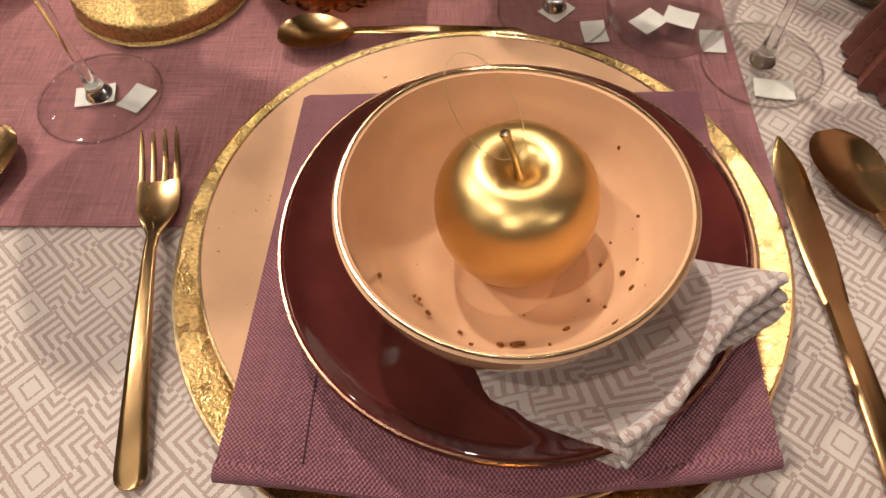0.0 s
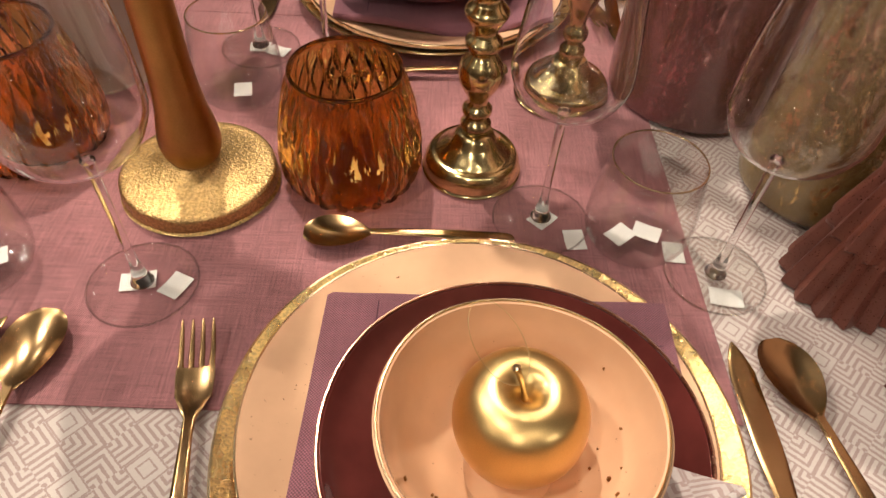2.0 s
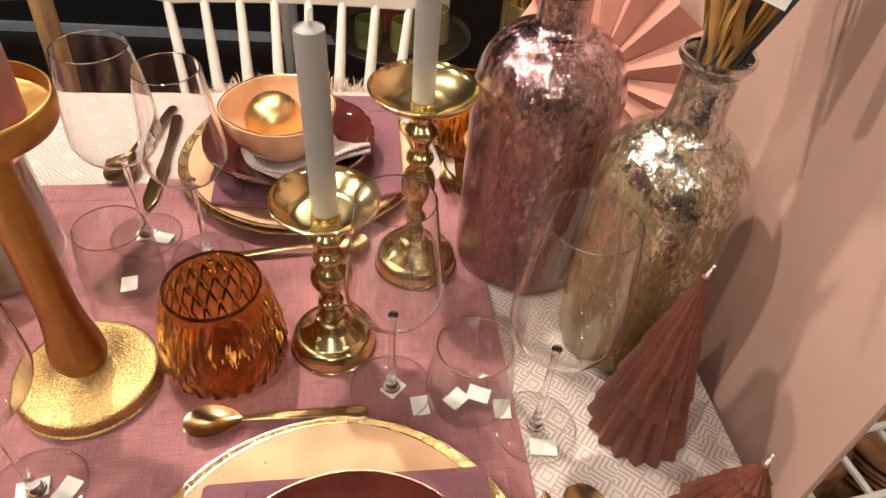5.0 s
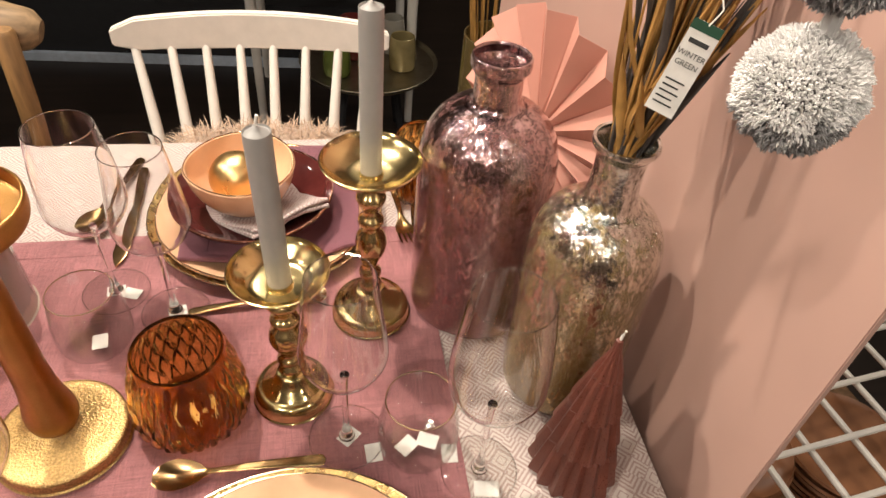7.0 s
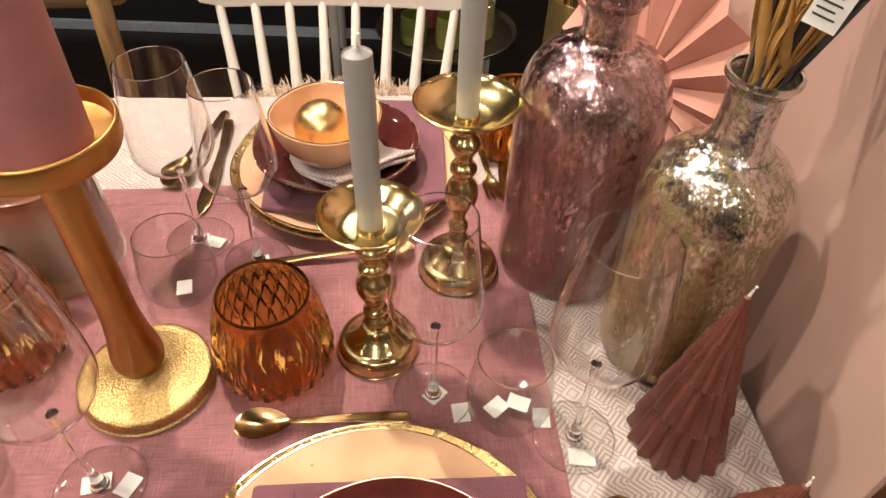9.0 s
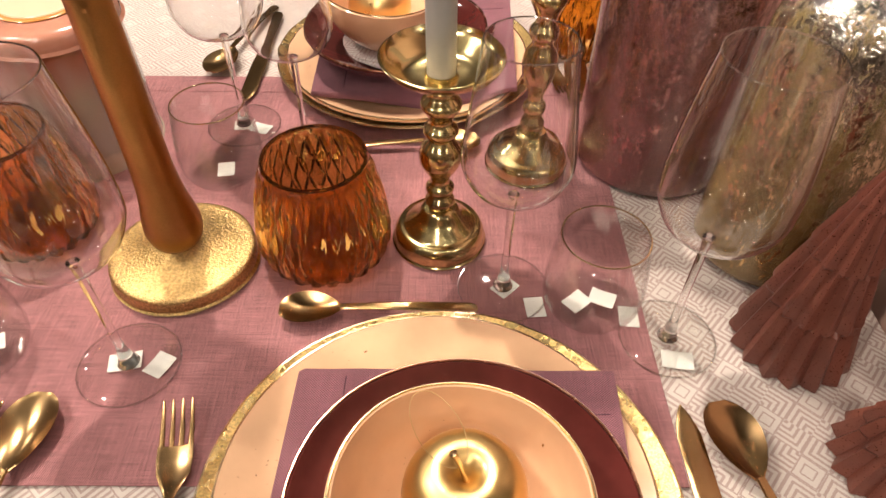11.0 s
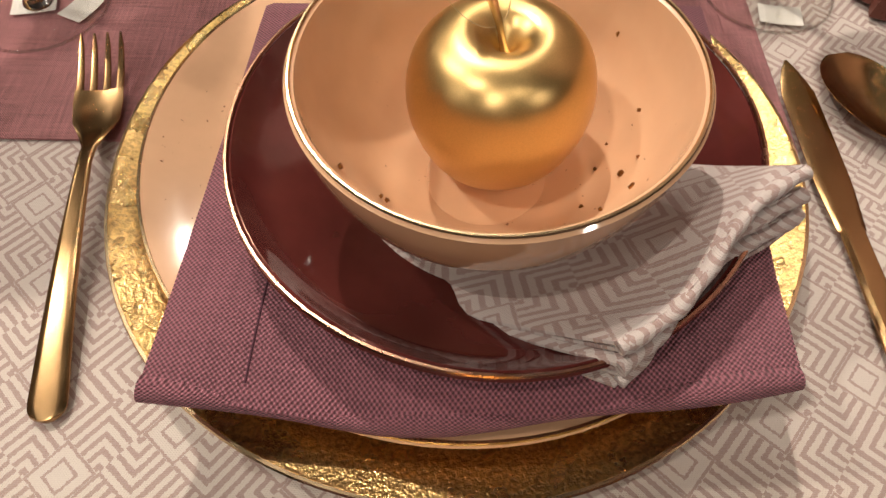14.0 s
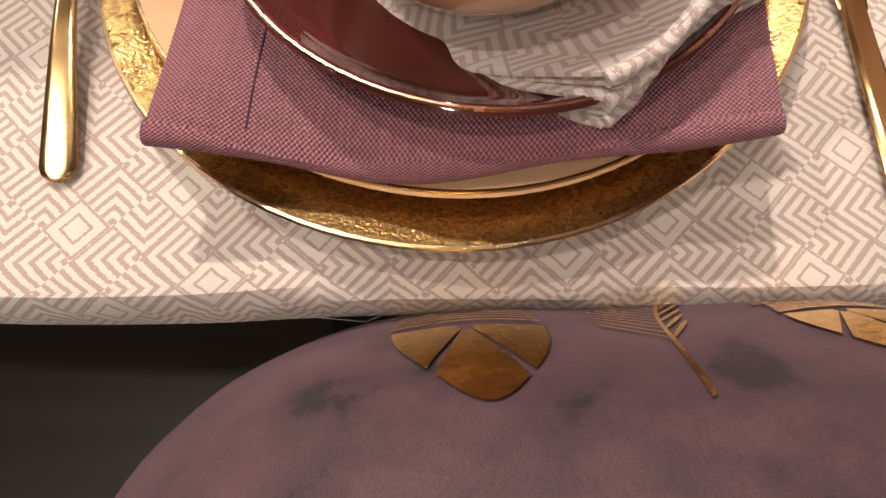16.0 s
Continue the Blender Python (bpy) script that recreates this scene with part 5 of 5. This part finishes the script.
# wire shelf with stacked plates beyond the panel
rack = thing("wire_rack", "white wire mesh display rack beside the panel", "rack", (0.62, 0.30, 0.0), 8)
for k in range(10):
    x = -0.2 + 0.085 * k
    part("wire", tube([(x, -0.45, 0.50), (x, 0.5, 0.50)], 0.0055, 8), WHITE, rack)
for k in range(11):
    y = -0.44 + 0.09 * k
    part("wire", tube([(-0.21, y, 0.509), (0.58, y, 0.509)], 0.0055, 8), WHITE, rack)
for x in (-0.2, 0.57):
    for y in (-0.44, 0.49):
        part("post", tube([(x, y, 0.0), (x, y, 0.52)], 0.009, 8), WHITE, rack)
part("shelf", box(-0.21, 0.58, -0.45, 0.5, 0.20, 0.22, 0.003), OAK, rack, "wooden lower shelf")
for i, (x, y, n) in enumerate(((0.78, 0.26, 8), (0.98, 0.52, 6), (0.74, 0.55, 7))):
    for k in range(n):
        bp = thing("brown_plate", "glossy terracotta brown plate in a stack on the rack", "plate", (x + 0.004 * math.sin(3 * k), y, 0.2215 + 0.014 * k), 31 * k, "stacked brown plates")
        part("dish", lathe(shell(curve([(0, 0.0), (0.08, 0.0), (0.11, 0.004), (0.125, 0.013)], 4), 0.006), 40), TERRACOTTA, bp)

# ---- chair with cushion at the near side ----
nc = thing("dark_chair", "dark painted chair tucked under the table", "chair", (0.09, -0.2, 0.0))
part("seat", box(-0.22, 0.22, -0.12, 0.32, 0.42, 0.45, 0.01), GRAPHITE, nc)
for x in (-0.2, 0.2):
    for y in (-0.1, 0.3):
        part("leg", tube([(x, y, 0.0), (x, y, 0.42)], 0.016, 10), GRAPHITE, nc)
    part("back_post", tube([(x, -0.1, 0.45), (x, -0.14, 0.80)], 0.014, 10), GRAPHITE, nc)
part("back_rail", box(-0.2, 0.2, -0.15, -0.125, 0.70, 0.79, 0.006), GRAPHITE, nc)

VELVET, vnt, vb = material("plum_velvet")
vv = coords(vnt)
worn = noise_tex(vnt, vv, 34, 4, 0.6)
vpile = vnt.nodes.new("ShaderNodeMix")
vpile.data_type, vpile.blend_type = "RGBA", "MULTIPLY"
vpile.inputs[0].default_value = 0.75
vnt.links.new(ramp(vnt, worn, [(0.33, (0.006, 0.003, 0.005)), (0.39, (0.050, 0.021, 0.031)), (0.60, (0.088, 0.038, 0.050))]), vpile.inputs[6])
vnt.links.new(ramp(vnt, noise_tex(vnt, vv, 1100, 3, 0.7), [(0.3, (0.35, 0.33, 0.36)), (0.7, (1.0, 0.98, 1.0))]), vpile.inputs[7])
vnt.links.new(vpile.outputs[2], vb.inputs["Base Color"])
vb.inputs["Roughness"].default_value = 0.7
vb.inputs["Sheen Weight"].default_value = 0.18
vb.inputs["Sheen Tint"].default_value = (0.75, 0.5, 0.6, 1)
bump(vnt, vb, calc(vnt, "ADD", noise_tex(vnt, vv, 1400, 2), calc(vnt, "MULTIPLY", noise_tex(vnt, vv, 12, 3), 4.0)), 0.5, 0.0006)
FOIL = gold("gold_foil", (0.86, 0.52, 0.14), 0.26, grain=0.0004, grain_scale=260)

CW, CH, CT = 0.250, 0.200, 0.096
CM = pose(0.072, -0.095, 0.667, 17, 0, 0)
cushion = thing("cushion", "plum velvet cushion printed with gold foil leaves", "cushion", (0, 0, 0))
cushion.matrix_basis = CM


def pillow(u, v, side, lift=0.0):
    """A place on the cushion's face: u across, v up, both -1..1; side is +1 for the face at the table."""
    e = max(0.0, (1 - abs(u) ** 3.2)) ** 0.62 * max(0.0, (1 - abs(v) ** 3.2)) ** 0.62
    pinch = 1 - 0.05 * (abs(u) ** 2) * (1 - abs(v) ** 2) - 0.05 * (abs(v) ** 2) * (1 - abs(u) ** 2)
    crease = 0.006 * wav(u * 2, v * 2, 1.3) * e + 0.003 * wav(u, v, 6) * (1 - e) * min(1, e * 4)
    pinch *= 1 - 0.10 * (u * u * v * v)
    return CW * u * pinch * (1 - 0.10 * v * v), side * (CT * e + crease + lift), CH * v * (1 - 0.16 * u * u)


bm = bmesh.new()
n = 56
front, back = {}, {}
for i in range(n + 1):
    for j in range(n + 1):
        u, v = -math.cos(math.pi * i / n), -math.cos(math.pi * j / n)
        front[i, j] = bm.verts.new(pillow(u, v, 1))
        back[i, j] = front[i, j] if i in (0, n) or j in (0, n) else bm.verts.new(pillow(u, v, -1))
for i in range(n):
    for j in range(n):
        for g in (front, back):
            q = (g[i, j], g[i + 1, j], g[i + 1, j + 1], g[i, j + 1])
            bm.faces.new(q)
bmesh.ops.recalc_face_normals(bm, faces=bm.faces)
cover = part("cover", bm, VELVET, cushion)


def foil(shape, name="foil_leaf"):
    """A foil print on the cushion: an outline of (u, v) filled as a fan of small strips."""
    bm = bmesh.new()
    rows = []
    for a, b in shape:
        rows.append([bm.verts.new(pillow(a[0] + (b[0] - a[0]) * k / 6, a[1] + (b[1] - a[1]) * k / 6, 1, 0.0013)) for k in range(7)])
    for r, s in zip(rows, rows[1:]):
        for k in range(6):
            bm.faces.new((r[k], r[k + 1], s[k + 1], s[k]))
    return part(name, bm, FOIL, cover, "glossy gold foil print")


def leaf_outline(u0, v0, du, dv, w0, w1, n=12):
    """Strips across a petal that runs from (u0, v0) by (du, dv)."""
    out = []
    for k in range(n + 1):
        t = k / n
        w = w0 + (w1 - w0) * math.sin(math.pi * min(1, 0.06 + 0.92 * t ** 1.35)) ** 0.6
        cx, cy = u0 + du * t, v0 + dv * t
        l = math.hypot(du, dv)
        nx, ny = -dv / l, du / l
        out.append(((cx - nx * w, cy - ny * w), (cx + nx * w, cy + ny * w)))
    return out


def foil_lobe(u0, v0, ru, rv, a0, a1, inner=0.12, n=14):
    """Strips from the middle of a half-round leaf out to its rim, between two angles."""
    out = []
    for k in range(n + 1):
        a = radians(a0 + (a1 - a0) * k / n)
        r = 1 + 0.03 * math.sin(5 * a)
        out.append(((u0 + ru * inner * math.cos(a), v0 + rv * inner * math.sin(a)), (u0 + ru * r * math.cos(a), v0 + rv * r * math.sin(a))))
    return out


def foil_fan(u0, v0, ru, rv):
    """A half-round leaf of three lobes with fine ribs and a row of dots behind it."""
    for a0, a1 in ((4, 50), (57, 124), (131, 177)):
        foil(foil_lobe(u0, v0, ru, rv, a0, a1))
    for k in range(6):
        v = v0 - rv * (0.06 + 0.085 * k)
        w = ru * (1.02 - 0.03 * k)
        foil([((u0 - w + 2 * w * q / 12, v - 0.006 - 0.02 * math.sin(math.pi * q / 12)), (u0 - w + 2 * w * q / 12, v + 0.004 - 0.02 * math.sin(math.pi * q / 12))) for q in range(13)], "foil_rib")
    for row in range(2):
        for k in range(11):
            u, v = u0 - ru + ru * 0.2 * (k + 0.5 * row), v0 - rv * (0.66 + 0.12 * row)
            foil([((u - 0.005, v - 0.012), (u + 0.005, v - 0.012)), ((u - 0.005, v + 0.012), (u + 0.005, v + 0.012))], "foil_dot")


# two half-round leaves and a feather between them
foil_fan(-0.412, 0.455, 0.112, 0.285)
foil_fan(0.145, 0.44, 0.085, 0.17)
spine = [(-0.150 + 0.075 * t * t, 0.75 - 0.50 * t) for t in [k / 16 for k in range(17)]]
foil([((x - 0.0035, y), (x + 0.0035, y)) for x, y in spine], "foil_stem")
for k in range(10):
    x, y = spine[6 + k]
    foil(leaf_outline(x - 0.004, y, -0.075 - 0.002 * k, -0.10, 0.0010, 0.0035, 8), "foil_barb")
    if k % 2 == 0:
        foil(leaf_outline(x + 0.004, y, 0.050 + 0.002 * k, -0.11, 0.0010, 0.0042, 8), "foil_barb")
hair = tagged(part("loose_thread", tube([(-0.115, -0.024, 0.728), (-0.10, -0.026, 0.7415), (-0.08, -0.0275, 0.7425), (-0.066, -0.0285, 0.742), (-0.058, -0.026, 0.7475)], 0.00008, 5), DUSK), "fine loose white thread on the cushion", "thread")
